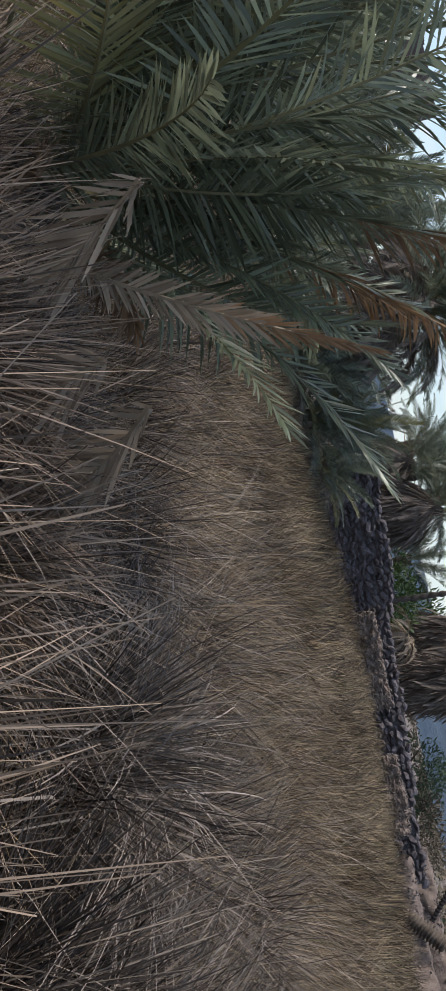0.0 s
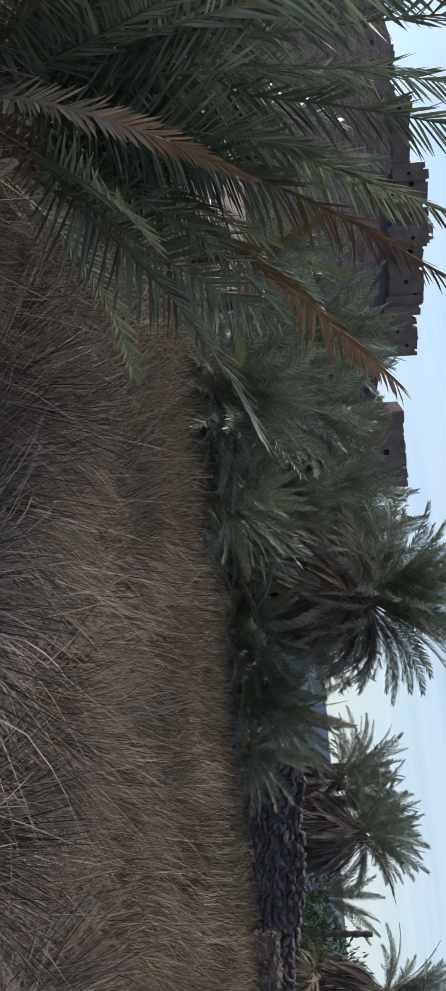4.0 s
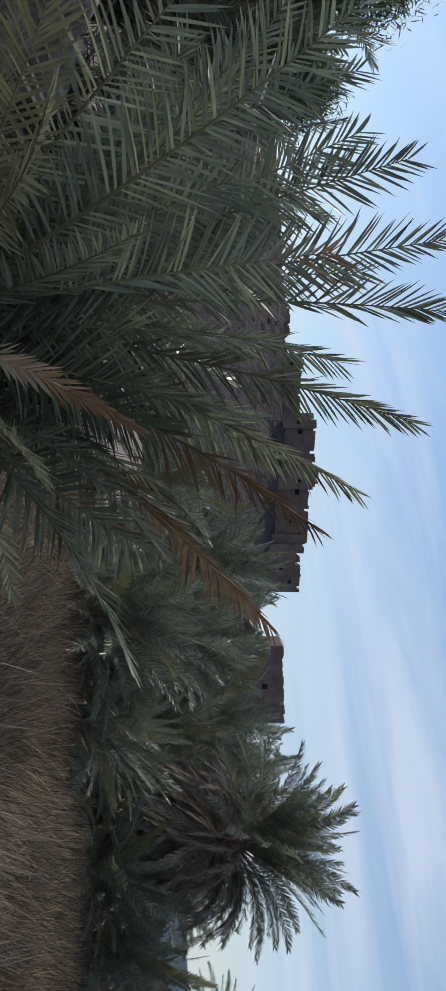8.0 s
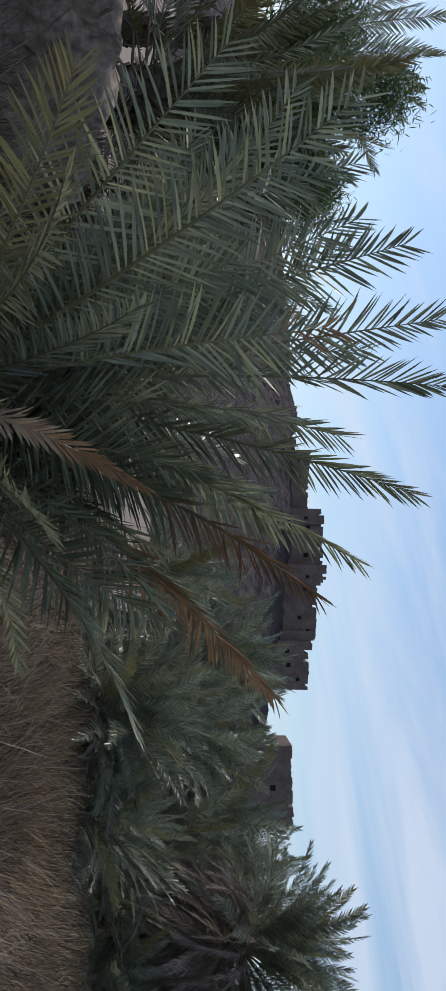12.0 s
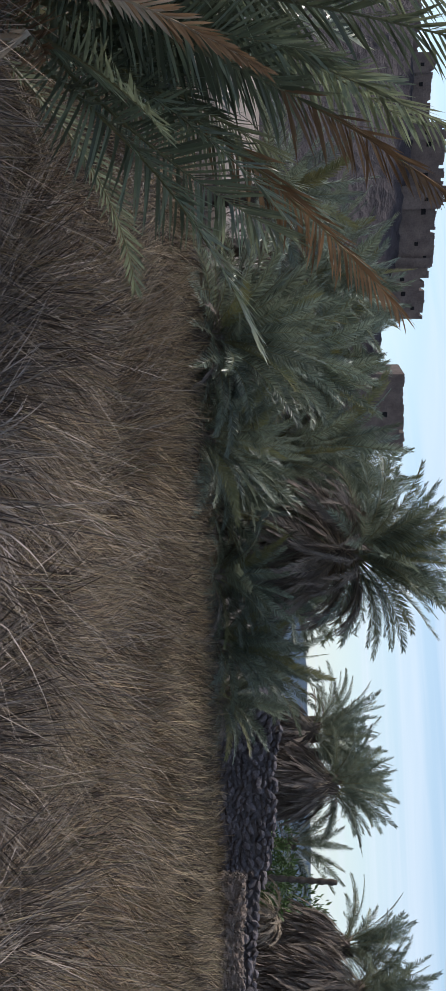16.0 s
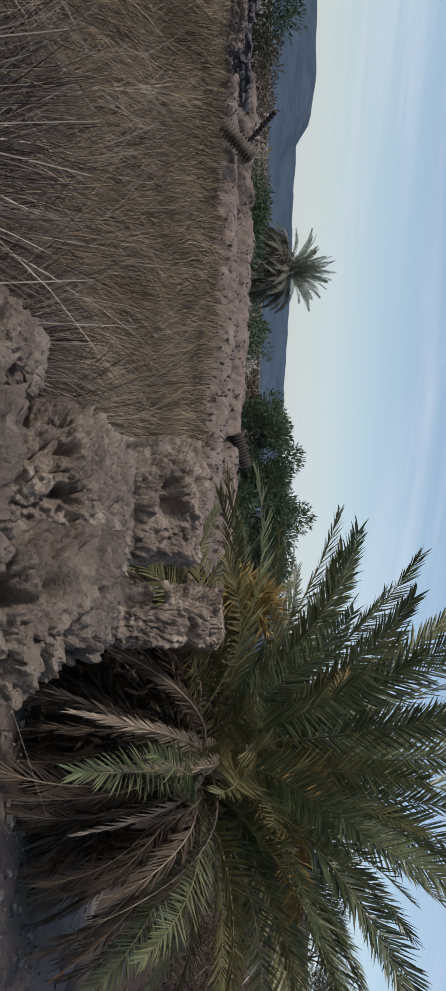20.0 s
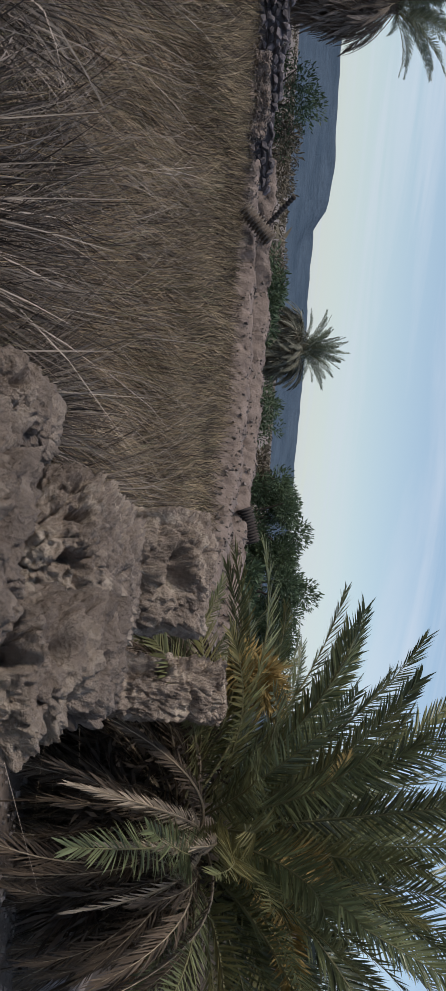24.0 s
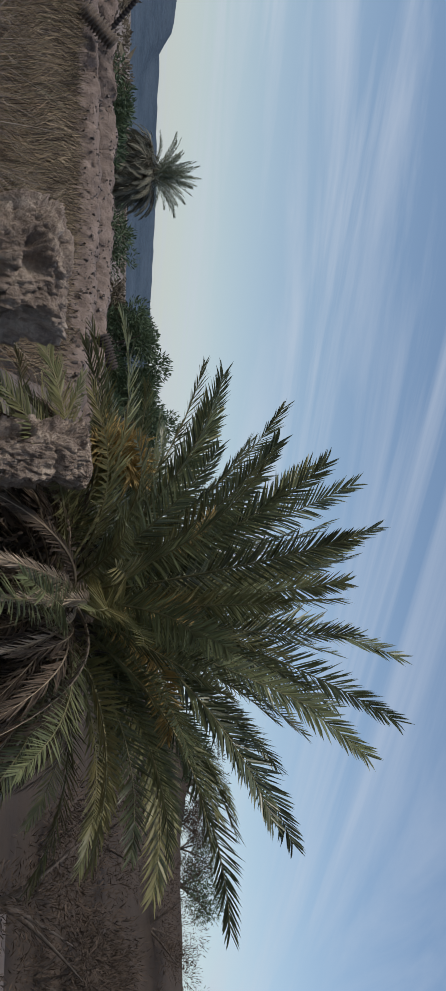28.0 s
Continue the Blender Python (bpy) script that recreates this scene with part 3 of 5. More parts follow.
def tussock(at, r, h, n, seed, mat=None, share=5, heart=0.0):
    """A rush tussock: thin stems that rise from one crown and spread outwards; heart: the height at which most of them part and bow over."""
    rs = np.random.RandomState(seed)
    th, q = rs.uniform(0, 2 * np.pi, n), rs.rand(n) ** 0.6
    p0 = np.stack([np.cos(th) * r * 0.32 * q, np.sin(th) * r * 0.32 * q, np.zeros(n)], 1)
    p0[:, :2] += rs.normal(0, 0.06, (n, 2))
    out = np.stack([np.cos(th), np.sin(th)], 1) * (q * rs.uniform(0.5, 1.3, n))[:, None] * r
    out += rs.normal(0, 0.27, (n, 2))
    hh = h * rs.uniform(0.55, 1.1, n) * (1 - 0.25 * q)
    wt, w = rs.uniform(0, np.pi, n), 0.008 * rs.uniform(0.45, 1.6, n)
    part_at = rs.uniform(0.35, 1.05, n)
    rows, segs = [], 5
    for i in range(segs + 1):
        s = i / segs
        rise = hh * (s - 0.22 * q * s ** 3)
        if heart:
            rise = np.where(np.arange(n) % 10 < 4, heart * part_at * min(1.0, 0.6 + s) + h * (s * (1 - q) * 0.62 + q * (0.42 * s - 0.5 * s * s)), rise)
        c = p0 + np.stack([out[:, 0] * s ** 1.15, out[:, 1] * s ** 1.15, rise], 1)
        off = np.stack([np.cos(wt), np.sin(wt), 0 * wt], 1) * (w * (1 - 0.8 * s ** 2))[:, None] * 0.5
        rows += [c - off, c + off]
    v = np.stack(rows, 1).reshape(-1, 3)
    b = np.arange(n)[:, None] * 2 * (segs + 1)
    f = np.concatenate([b + np.array([[2 * i, 2 * i + 1, 2 * i + 3, 2 * i + 2]]) for i in range(segs)])
    # stems beyond the share get the dark colour that stands for gap shade
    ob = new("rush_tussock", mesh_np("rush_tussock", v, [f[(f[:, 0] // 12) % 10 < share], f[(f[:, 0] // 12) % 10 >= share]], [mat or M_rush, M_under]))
    ob.location = at
    return tagged(ob, "dry brown rush tussock with spreading stems", "grass", "tussocks in the field", kind="stuff")


for i, (x, y, r, h, n) in enumerate([(-1.75, 3.8, 1.15, 1.02, 1500), (-0.7, 3.5, 1.0, 0.98, 1200), (-1.2, 5.4, 0.95, 0.85, 900), (-2.9, 4.9, 0.95, 0.85, 900), (-2.6, 3.0, 0.7, 0.95, 700), (-3.7, 5.2, 0.9, 0.8, 800), (0.0, 4.9, 0.95, 0.95, 1000), (-2.2, 6.6, 0.95, 0.8, 800), (-0.4, 6.9, 0.95, 0.85, 800), (0.15, 2.9, 0.6, 1.05, 600), (0.75, 3.6, 0.75, 1.05, 900), (1.2, 4.4, 0.65, 1.0, 800), (1.0, 5.5, 0.7, 0.9, 700), (2.2, 5.6, 0.6, 0.85, 600), (2.0, 4.8, 0.6, 0.95, 600), (3.2, 6.6, 0.6, 0.9, 500), (-4.6, 6.6, 0.9, 0.75, 700)]):
    tussock((x, y, 0), r, h, n, 40 + i, share=7 if i == 4 else 4, heart=0.48 * h if i in (0, 1, 6) else 0.0)
# a dark tussock before the others, most stems in the gap-shade colour
tussock((-1.05, 2.9, 0), 0.75, 1.0, 1000, 78, share=3)
# tall stems beside the walker at the start
for i, (x, y) in enumerate([(-2.15, 0.8), (-2.42, 0.95), (-1.98, 1.0), (-2.65, 1.25), (-1.75, 1.2)]):
    tussock((x, y, 0), 0.42, 1.3, 300, 80 + i, M_reed, 8)


# dense reddish reeds at the foot of the low palm
for i, (x, y, r, h) in enumerate([(-3.75, 2.35, 0.5, 0.95), (-3.45, 2.75, 0.5, 0.9), (-3.1, 2.9, 0.5, 0.75), (-2.8, 2.95, 0.45, 0.6), (-4.1, 2.6, 0.5, 1.0), (-3.3, 2.2, 0.5, 0.85), (-2.5, 2.75, 0.45, 0.55), (-3.6, 3.15, 0.45, 0.8)]):
    tussock((x + 0.15, y + 0.1, 0), r, h * (1.28 if x > -3.4 else 1.0), 700, 240 + i, M_reed, 8)


# ---------------------------------------------------------------- walls
def lump(name, size, seed, mat, res=(24, 24, 24), rough=0.06, scale=3.0, pits=0.0, ball_part=0.18):
    """A worn block of mud: a rounded box, its faces pushed in and out by noise, with deeper pits."""
    bm = bmesh.new()
    bmesh.ops.create_cube(bm, size=1)
    bmesh.ops.subdivide_edges(bm, edges=bm.edges[:], cuts=res[0], use_grid_fill=True)
    v = np.array([q.co[:] for q in bm.verts])
    f = np.array([[a.index for a in q.verts] for q in bm.faces])
    bm.free()
    n = v / np.maximum(np.abs(v).max(1), 1e-6)[:, None]
    ball = v / np.linalg.norm(v, axis=1)[:, None] * 0.62
    v = (v * (1 - ball_part) + ball * ball_part) * np.array(size)
    d = fbm(v, scale, 3, seed)
    so = Vector((seed * 3.1, seed * 1.7, seed))
    grain, crack, pit, fine_grain = (np.zeros(len(v)) for _ in range(4))
    for k, q in enumerate(v):
        p = Vector(q)
        w = p + noise.noise_vector(p * 5 + so) * 0.05
        grain[k] = noise.fractal(p * (2.6 * scale) + so, 0.6, 2.1, 7)
        near = noise.voronoi(w * (1.3 * scale) + so)[0]
        crack[k] = near[1] - near[0]
        fine_grain[k] = noise.noise(p * (4.5 * scale) + so) - 1.3 * abs(noise.noise(p * (7 * scale) - so)) + 0.4 * noise.noise(p * (14 * scale) + so)
        pit[k] = noise.noise(w * (2.4 * scale) - so)
    push = rough * (0.85 * d + 1.3 * grain + 0.35 * fine_grain) - rough * 1.2 * np.clip(0.05 - crack, 0, 1) / 0.05 - pits * np.clip(pit - 0.16, 0, 1) * 3.0
    v += n * push[:, None]
    return mesh_np(name, v, [f], [mat], True)


mud_wall = tagged(new("mud_wall"), "crumbling pale mud wall with worn rounded blocks", "wall")


def wall_chunk(name, right_near, right_far, thick, z0, z1, seed, cuts, rough, scale, pits, ball=0.16, dz=0.0):
    """A weathered length of the wall between two places on its path side."""
    a, b = Vector((*right_near, 0)), Vector((*right_far, 0))
    d = (b - a).normalized()
    n = Vector((-d.y, d.x, 0))
    c = (a + b) / 2 + n * thick / 2
    me = lump(name, ((b - a).length, thick, z1 - z0), seed, M_mud, (cuts,), rough, scale, pits, ball)
    return child(name, me, mud_wall, Matrix(((d.x, n.x, 0, c.x), (d.y, n.y, 0, c.y), (0, 0, 1, (z0 + z1) / 2), (0, 0, 0, 1))) @ Matrix.Rotation(dz, 4, "Y"))


# the body of the wall, from behind the walker to the palm
for near, far, th, z1, sd, cuts, rg in (((-1.9, -3.2), (-0.9, -1.56), 0.36, 0.9, 1.2, 40, 0.03), ((-0.9, -1.56), (-0.1, -0.28), 0.36, 0.92, 2.9, 40, 0.03), ((-0.1, -0.28), (0.5, 0.70), 0.36, 0.94, 4.6, 50, 0.025), ((0.5, 0.70), (0.74, 1.08), 0.35, 1.12, 6.1, 90, 0.016), ((0.72, 1.05), (1.22, 1.86), 0.34, 1.10, 6.3, 130, 0.014), ((1.20, 1.84), (1.78, 2.76), 0.34, 1.14, 8.0, 120, 0.016), ((1.80, 2.82), (2.15, 3.4), 0.40, 0.62, 9.7, 60, 0.03), ((2.05, 3.27), (2.38, 3.71), 0.40, 1.40, 11.4, 140, 0.018), ((2.6, 3.8), (4.0, 5.4), 0.42, 0.55, 13.1, 70, 0.04), ((4.08, 5.34), (4.5, 5.82), 0.38, 1.39, 14.8, 110, 0.02), ((4.6, 6.0), (6.2, 7.9), 0.5, 0.7, 16.5, 50, 0.04)):
    wall_chunk("wall_block", near, far, th, -0.05, z1, sd, cuts, rg, 5.0, rg * 2.4)
# clods left standing on the broken top round a deep hollow
for near, far, th, z0, z1, sd, cuts, rg in (((0.83, 1.20), (1.02, 1.51), 0.125, 1.10, 1.45, 0.9, 110, 0.007), ((0.70, 1.10), (0.82, 1.28), 0.22, 1.05, 1.405, 3.2, 110, 0.008), ((0.72, 1.56), (0.86, 1.80), 0.10, 1.05, 1.325, 5.5, 80, 0.006), ((1.19, 1.85), (1.48, 2.29), 0.30, 1.0, 1.31, 7.8, 120, 0.011), ((1.42, 2.20), (1.78, 2.76), 0.32, 1.0, 1.275, 10.1, 110, 0.011), ((0.60, 0.90), (0.72, 1.10), 0.26, 1.0, 1.21, 12.4, 80, 0.010)):
    wall_chunk("clod", near, far, th, z0, z1, sd, cuts, rg, 11.0, rg * 3.0, 0.3, 0.06 * math.sin(5 * sd))
cube = np.array([(x, y, z) for x in (-1, 1) for y in (-1, 1) for z in (-1, 1)], float)
cf = np.array([[0, 1, 3, 2], [4, 6, 7, 5], [0, 4, 5, 1], [2, 3, 7, 6], [0, 2, 6, 4], [1, 5, 7, 3]])

# ---------------------------------------------------------------- palms of the place
left_palm = palm("date_palm", (-4.35, 3.65, 0), 0.4, 16, 10, "low grey-green date palm with broad arching fronds", near_green, near_dry, 0.8, 0.26, 11, near_fresh, 0.08, low=0.7)
HEART = (-4.3, 3.58, 0.5)
LIVE, TIPPED, RUSTY = [M_rachis, M_green_near], [M_rachis, M_green_near, M_rust], [M_rachis_dry, M_pale, M_rust]
# the tall blades that turn their faces to the field
frond_by(left_palm, HEART, (-4.05, 2.49, 1.84), (-4.41, 2.00, 2.60), LIVE, 0.40, 62, 501, 82, width=0.0165, sweep=0.75, lift=0.15)
frond_by(left_palm, (-4.2, 3.5, 0.6), (-3.91, 3.02, 1.75), (-4.06, 2.96, 2.57), TIPPED, 0.40, 62, 502, 70, width=0.0165, sweep=0.8, lift=0.3, burnt=0.9)
frond_by(left_palm, HEART, (-4.28, 2.44, 1.44), (-4.60, 1.85, 2.02), LIVE, 0.42, 58, 503, 84, width=0.0165, sweep=0.7, lift=0.15)
frond_by(left_palm, HEART, (-4.13, 2.44, 1.13), (-4.35, 1.92, 1.36), [M_rachis, M_fresh], 0.40, 54, 504, 80, width=0.0165, sweep=0.8, lift=0.2)
# fronds that stand up against the sky
frond_by(left_palm, HEART, (-4.71, 3.13, 2.19), (-5.00, 2.96, 3.08), LIVE, 0.42, 70, 505, 75, width=0.0165, sweep=0.95)
frond_by(left_palm, HEART, (-4.56, 3.36, 2.36), (-4.67, 3.24, 3.26), LIVE, 0.38, 70, 506, 65, width=0.0165, sweep=1.1)
frond_by(left_palm, HEART, (-4.37, 3.45, 2.39), (-4.30, 3.43, 3.28), LIVE, 0.36, 70, 507, 60, width=0.0165, sweep=1.2)
frond_by(left_palm, HEART, (-4.16, 3.76, 2.25), (-4.02, 3.94, 3.12), LIVE, 0.34, 80, 508, 50, width=0.0165, sweep=1.5, lift=0.5)
frond_by(left_palm, HEART, (-4.04, 3.93, 2.00), (-3.84, 4.29, 2.86), LIVE, 0.33, 80, 509, 45, width=0.0165, sweep=1.5, lift=0.5)
frond_by(left_palm, (-4.2, 3.65, 0.6), (-3.84, 3.85, 1.74), (-3.59, 4.30, 2.60), TIPPED, 0.34, 80, 510, 48, width=0.0165, sweep=1.4, lift=0.5, burnt=0.6)
frond_by(left_palm, (-4.2, 3.7, 0.6), (-3.75, 4.23, 1.63), (-3.38, 4.90, 2.42), TIPPED, 0.33, 80, 511, 48, width=0.0165, sweep=1.4, lift=0.5, burnt=0.45)
frond_by(left_palm, (-4.25, 3.75, 0.5), (-3.62, 4.11, 1.27), (-3.58, 4.54, 1.79), LIVE, 0.42, 70, 512, 85, width=0.0165, sweep=0.9, lift=0.4)
frond_by(left_palm, (-3.75, 3.25, 0.45), (-3.10, 2.96, 1.36), (-2.97, 3.07, 1.70), RUSTY, 0.19, 74, 513, 65, "dry_frond", "bleached dead frond with a rust-brown tip", width=0.013, sweep=2.6, ragged=0.12, burnt=0.7)
frond_by(left_palm, (-4.1, 3.3, 0.3), (-3.9, 3.0, 0.62), (-3.7, 2.72, 0.72), RUSTY, 0.26, 50, 520, 60, "dry_frond", "rust-brown drying frond", width=0.015, sweep=1.8, ragged=0.25, burnt=0.1)
frond_by(left_palm, (-4.0, 3.5, 0.3), (-3.6, 3.4, 0.75), (-3.32, 3.3, 0.85), RUSTY, 0.26, 50, 521, 60, "dry_frond", "rust-brown drying frond", width=0.015, sweep=1.8, ragged=0.25, burnt=0.05)
# bleached dead fans that lie in the reeds at its foot
for i, (root, mid, tip) in enumerate((((-2.86, 2.84, 0.95), (-2.75, 2.92, 0.78), (-2.66, 3.05, 0.52)), ((-3.42, 2.42, 1.12), (-3.36, 2.47, 1.0), (-3.26, 2.54, 0.80)), ((-3.0, 2.7, 0.86), (-2.98, 2.74, 0.74), (-2.93, 2.84, 0.5)))):
    frond_by(left_palm, root, mid, tip, [M_rachis_dry, M_pale], 0.30, 26, 590 + i, 40, "dry_frond", "bleached dead fan of leaflets", width=0.02, sweep=1.9, ragged=0.1, bare=0.0)
# fronds that fill the crown between them
for i, (mid, tip, roll) in enumerate((((-3.90, 3.61, 1.48), (-3.91, 3.76, 2.04), 70), ((-4.14, 3.48, 1.56), (-4.24, 3.62, 2.50), 65), ((-4.55, 3.04, 1.92), (-4.92, 2.79, 2.78), 80), ((-4.9, 2.79, 2.01), (-5.32, 2.64, 2.80), 75), ((-3.95, 4.0, 1.3), (-3.9, 4.3, 1.75), 60), ((-4.6, 2.95, 1.5), (-5.0, 2.4, 2.2), 80), ((-4.2, 3.1, 1.3), (-4.3, 2.75, 2.1), 75), ((-4.9, 3.1, 1.4), (-5.5, 2.6, 1.9), 70), ((-4.75, 3.3, 1.9), (-5.1, 3.05, 2.75), 72), ((-4.6, 3.5, 2.0), (-4.75, 3.5, 2.9), 60), ((-4.45, 3.7, 1.9), (-4.4, 3.85, 2.75), 55), ((-4.9, 2.9, 1.8), (-5.5, 2.3, 2.45), 78), ((-5.0, 3.0, 1.7), (-5.7, 2.75, 2.5), 65), ((-4.2, 3.9, 1.7), (-4.0, 4.2, 2.4), 55), ((-4.4, 3.4, 1.3), (-4.55, 3.2, 2.1), 80), ((-4.15, 3.75, 1.2), (-3.95, 3.95, 1.8), 60))):
    frond_by(left_palm, HEART, mid, tip, LIVE, 0.38, 66, 530 + i, roll, width=0.0165, sweep=1.0)

right_palm = palm("date_palm", (5.7, 6.08, 0), 1.35, 110, 150, "date palm with dry lower fronds beside the path", path_green, near_dry, 0.78, 0.3, 12, near_fresh, 0.33)
for i, (x, y, z, arch, mat) in enumerate([(5.91, 5.74, 3.83, 10, M_green_deep), (5.17, 6.36, 3.62, 10, M_green_deep), (4.81, 6.67, 3.12, 12, M_fresh), (4.68, 6.78, 2.80, 14, M_green_deep), (4.42, 7.0, 2.30, 16, M_fresh), (6.31, 5.39, 3.70, 10, M_green_deep), (6.5, 5.24, 3.48, 12, M_green_deep), (7.05, 4.77, 3.02, 16, M_green_deep), (6.89, 4.91, 2.82, 18, M_green_deep), (7.46, 4.43, 2.48, 20, M_green_deep), (7.3, 4.55, 1.92, 24, M_fresh), (6.94, 4.87, 1.45, 24, M_fresh), (5.35, 6.2, 3.4, 14, M_green_deep)]):
    frond_to(right_palm, (0, 0, 1.3), Vector((x, y, z)) - Vector((5.7, 6.08, 0)), arch, [M_rachis, mat], 0.33, 84, 540 + i, sweep=1.2, width=0.019, twist=(60, -50, 75, -70)[i % 4])

for i, (x, y, z, mat) in enumerate([(4.35, 5.0, 0.55, M_pale), (4.55, 4.75, 0.75, M_pale), (4.95, 4.6, 0.6, M_pale), (5.4, 4.35, 0.75, M_dry), (4.2, 5.5, 0.6, M_dry), (5.9, 4.3, 0.45, M_rust)]):
    frond_by(right_palm, (5.5, 5.85, 1.25), ((x + 5.6) / 2 - 0.1, (y + 5.9) / 2 - 0.1, z + 0.62), (x, y, z), [M_rachis_dry, mat], 0.15, 80, 560 + i, 25, "dry_frond", "bleached hanging frond" if mat is M_pale else "dry brown hanging frond", width=0.01, sweep=2.6, ragged=0.2)
for i, (mid, tip) in enumerate((((5.3, 5.5, 1.95), (4.95, 5.0, 2.1)), ((5.75, 5.4, 1.9), (5.8, 4.75, 1.95)), ((5.2, 6.0, 2.1), (4.75, 5.9, 2.25)))):
    frond_by(right_palm, (5.65, 6.0, 1.3), mid, tip, [M_rachis, M_yellow], 0.26, 70, 570 + i, 55, "frond", "yellow withering frond", width=0.014, sweep=1.2)

for i, (x, y, h, sc, nf, nd, low) in enumerate([
    (-11.3, 15.4, 0.7, 0.82, 64, 14, 1.0), (-10.2, 17.2, 0.4, 0.7, 44, 10, 1.0), (-12.8, 16.5, 0.9, 0.8, 44, 10, 1.0), (-11.2, 19.6, 0.5, 0.8, 40, 10, 1.0),
    (-10.3, 22.9, 3.9, 1.0, 80, 120, 0.95), (-9.3, 22.0, 0.5, 0.75, 40, 14, 1.0), (-10.8, 21.2, 0.4, 0.7, 36, 14, 1.0), (-8.4, 24.0, 0.5, 0.75, 40, 10, 1.0), (-7.6, 26.2, 0.5, 0.7, 36, 10, 1.0),
    (-14.5, 24.5, 2.6, 1.0, 36, 26, 1.0), (-16.2, 24.0, 2.3, 1.0, 36, 20, 1.0), (-18.0, 25.0, 2.6, 1.0, 36, 16, 1.0), (-13.0, 27.0, 2.8, 1.0, 36, 30, 1.0), (-15.0, 28.5, 3.4, 1.0, 36, 20, 1.0), (-14.6, 20.5, 1.6, 0.9, 40, 20, 1.0), (-13.0, 22.6, 1.6, 0.9, 40, 24, 1.0),
    (-19.5, 22.0, 2.0, 1.0, 36, 12, 1.0), (-17.0, 17.5, 1.2, 0.9, 36, 12, 1.0),
    (-8.5, 40.0, 4.4, 0.9, 26, 6, 1.0), (-9.6, 41.0, 4.2, 0.9, 26, 6, 1.0), (-10.8, 40.5, 4.0, 0.9, 26, 8, 1.0), (-6.2, 42.0, 2.6, 0.9, 26, 8, 1.0), (-11.5, 26.5, 1.6, 0.95, 36, 20, 1.0), (-9.4, 28.5, 1.2, 0.9, 36, 16, 1.0), (-12.2, 30.0, 2.2, 0.95, 32, 16, 1.0), (-17.5, 21.0, 2.4, 1.0, 36, 16, 1.0), (-20.5, 25.5, 3.0, 1.0, 34, 14, 1.0)]):
    palm("date_palm", (x, y, 0), h + (0.3 if x < -13 else 0), int(nf * 1.25), int(nd * (2.2 if h < 1 else 1.3)), "date palm of the grove with dark green fronds", far_green, far_dry, sc, 0.22, 60 + i, far_fresh, 0.08, low=low)
palm("date_palm", (-16.3, 4.9, 0), 3.4, 36, 12, "tall date palm behind the mud wall", far_green, far_dry, 0.95, 0.22, 81)
palm("date_palm", (-11.6, 4.3, 0), 1.6, 46, 16, "yellowing date palm behind the mud wall", far_green, far_dry, 1.0, 0.24, 82, far_fresh, 0.6)
palm("date_palm", (-11.8, 6.2, 0), 1.5, 44, 12, "date palm behind the mud wall", far_green, far_dry, 0.9, 0.24, 83)
palm("date_palm", (-9.6, 6.6, 0), 0.6, 40, 10, "low date palm at the edge of the field", far_green, far_dry, 0.85, 0.24, 84)
lone = palm("date_palm", (15.0, 50.0, 0), 2.9, 46, 130, "lone date palm with a round skirt of dead fronds", far_green, grey_thatch, 0.85, 0.24, 85, low=0.75, skirt=0.9)
child("skirt", leaf_cloud("skirt", (0, 0, 1.65), (1.75, 1.75, 1.45), 6500, 0.5, [M_skirt], 188, clusters=80, narrow=0.09, up=-1.4), lone, None, "round skirt of dead fronds")
palm("date_palm", (6.6, 8.6, 0), 0.5, 40, 30, "low yellowing date palm at the field corner", near_fresh, near_dry, 0.62, 0.24, 86)
for x, y, n, s in ((-3.55, 3.35, 30, 0.5), (-3.1, 3.75, 24, 0.45)):
    palm("dead_palm_shoot", (x, y, 0), 0.5, 0, n, "small dead palm shoot of brown dry fronds in the grass", near_green, near_dry, s, 0.05, 87 + n)
for i, (x, y, h, sc, nd) in enumerate([(-7.4, 36.2, 4.0, 1.0, 190), (-0.9, 38.8, 5.0, 1.15, 200), (-9.4, 36.8, 3.4, 0.95, 150), (-2.4, 40.0, 4.6, 1.1, 150)]):
    skirted = palm("skirted_palm", (x, y, 0), h, 46, nd, "date palm with a thick skirt of dead fronds", far_green, thatch, sc * 0.85, 0.42, 90 + i, low=0.85, skirt=1.1)
    child("skirt", leaf_cloud("skirt", (0, 0, h * 0.62), (1.0 * sc, 1.0 * sc, h * 0.36), 5200, 0.55, [M_thatch], 190 + i, clusters=70, narrow=0.07, up=-2.2), skirted, None, "thick skirt of dead fronds")


# ---------------------------------------------------------------- hill, fort, mountain
HU, HV = np.array([0.69, 0.72]), np.array([-0.72, 0.69])
H0 = np.array([-92.8, 68.9])


def hill_xy(u, v):
    return H0[0] + HU[0] * u + HV[0] * v, H0[1] + HU[1] * u + HV[1] * v


nu, nv = 420, 170
uu, vv = np.meshgrid(np.linspace(-70, 130, nu), np.linspace(-45, 60, nv), indexing="ij")
ridge = np.interp(uu, [-70, -40, -10, 10, 25, 33, 40, 52, 70, 130], [9, 12, 15, 16, 14.5, 13, 11.5, 10.5, 2, 0])
rise = np.clip((vv + 26) / 24, 0, 1)
rise = rise ** 0.8
hx, hy = hill_xy(uu, vv)
hz = ridge * rise
hz = hz + rise * 0.35 * fbm(np.stack([hx.ravel(), hy.ravel(), hz.ravel() * 2], 1), 0.12, 5, 4.0).reshape(hz.shape)
ledge = hz * 0.95 + 0.5 * fbm(np.stack([hx.ravel(), hy.ravel(), 0 * hx.ravel()], 1), 0.09, 4, 8.0).reshape(hz.shape)
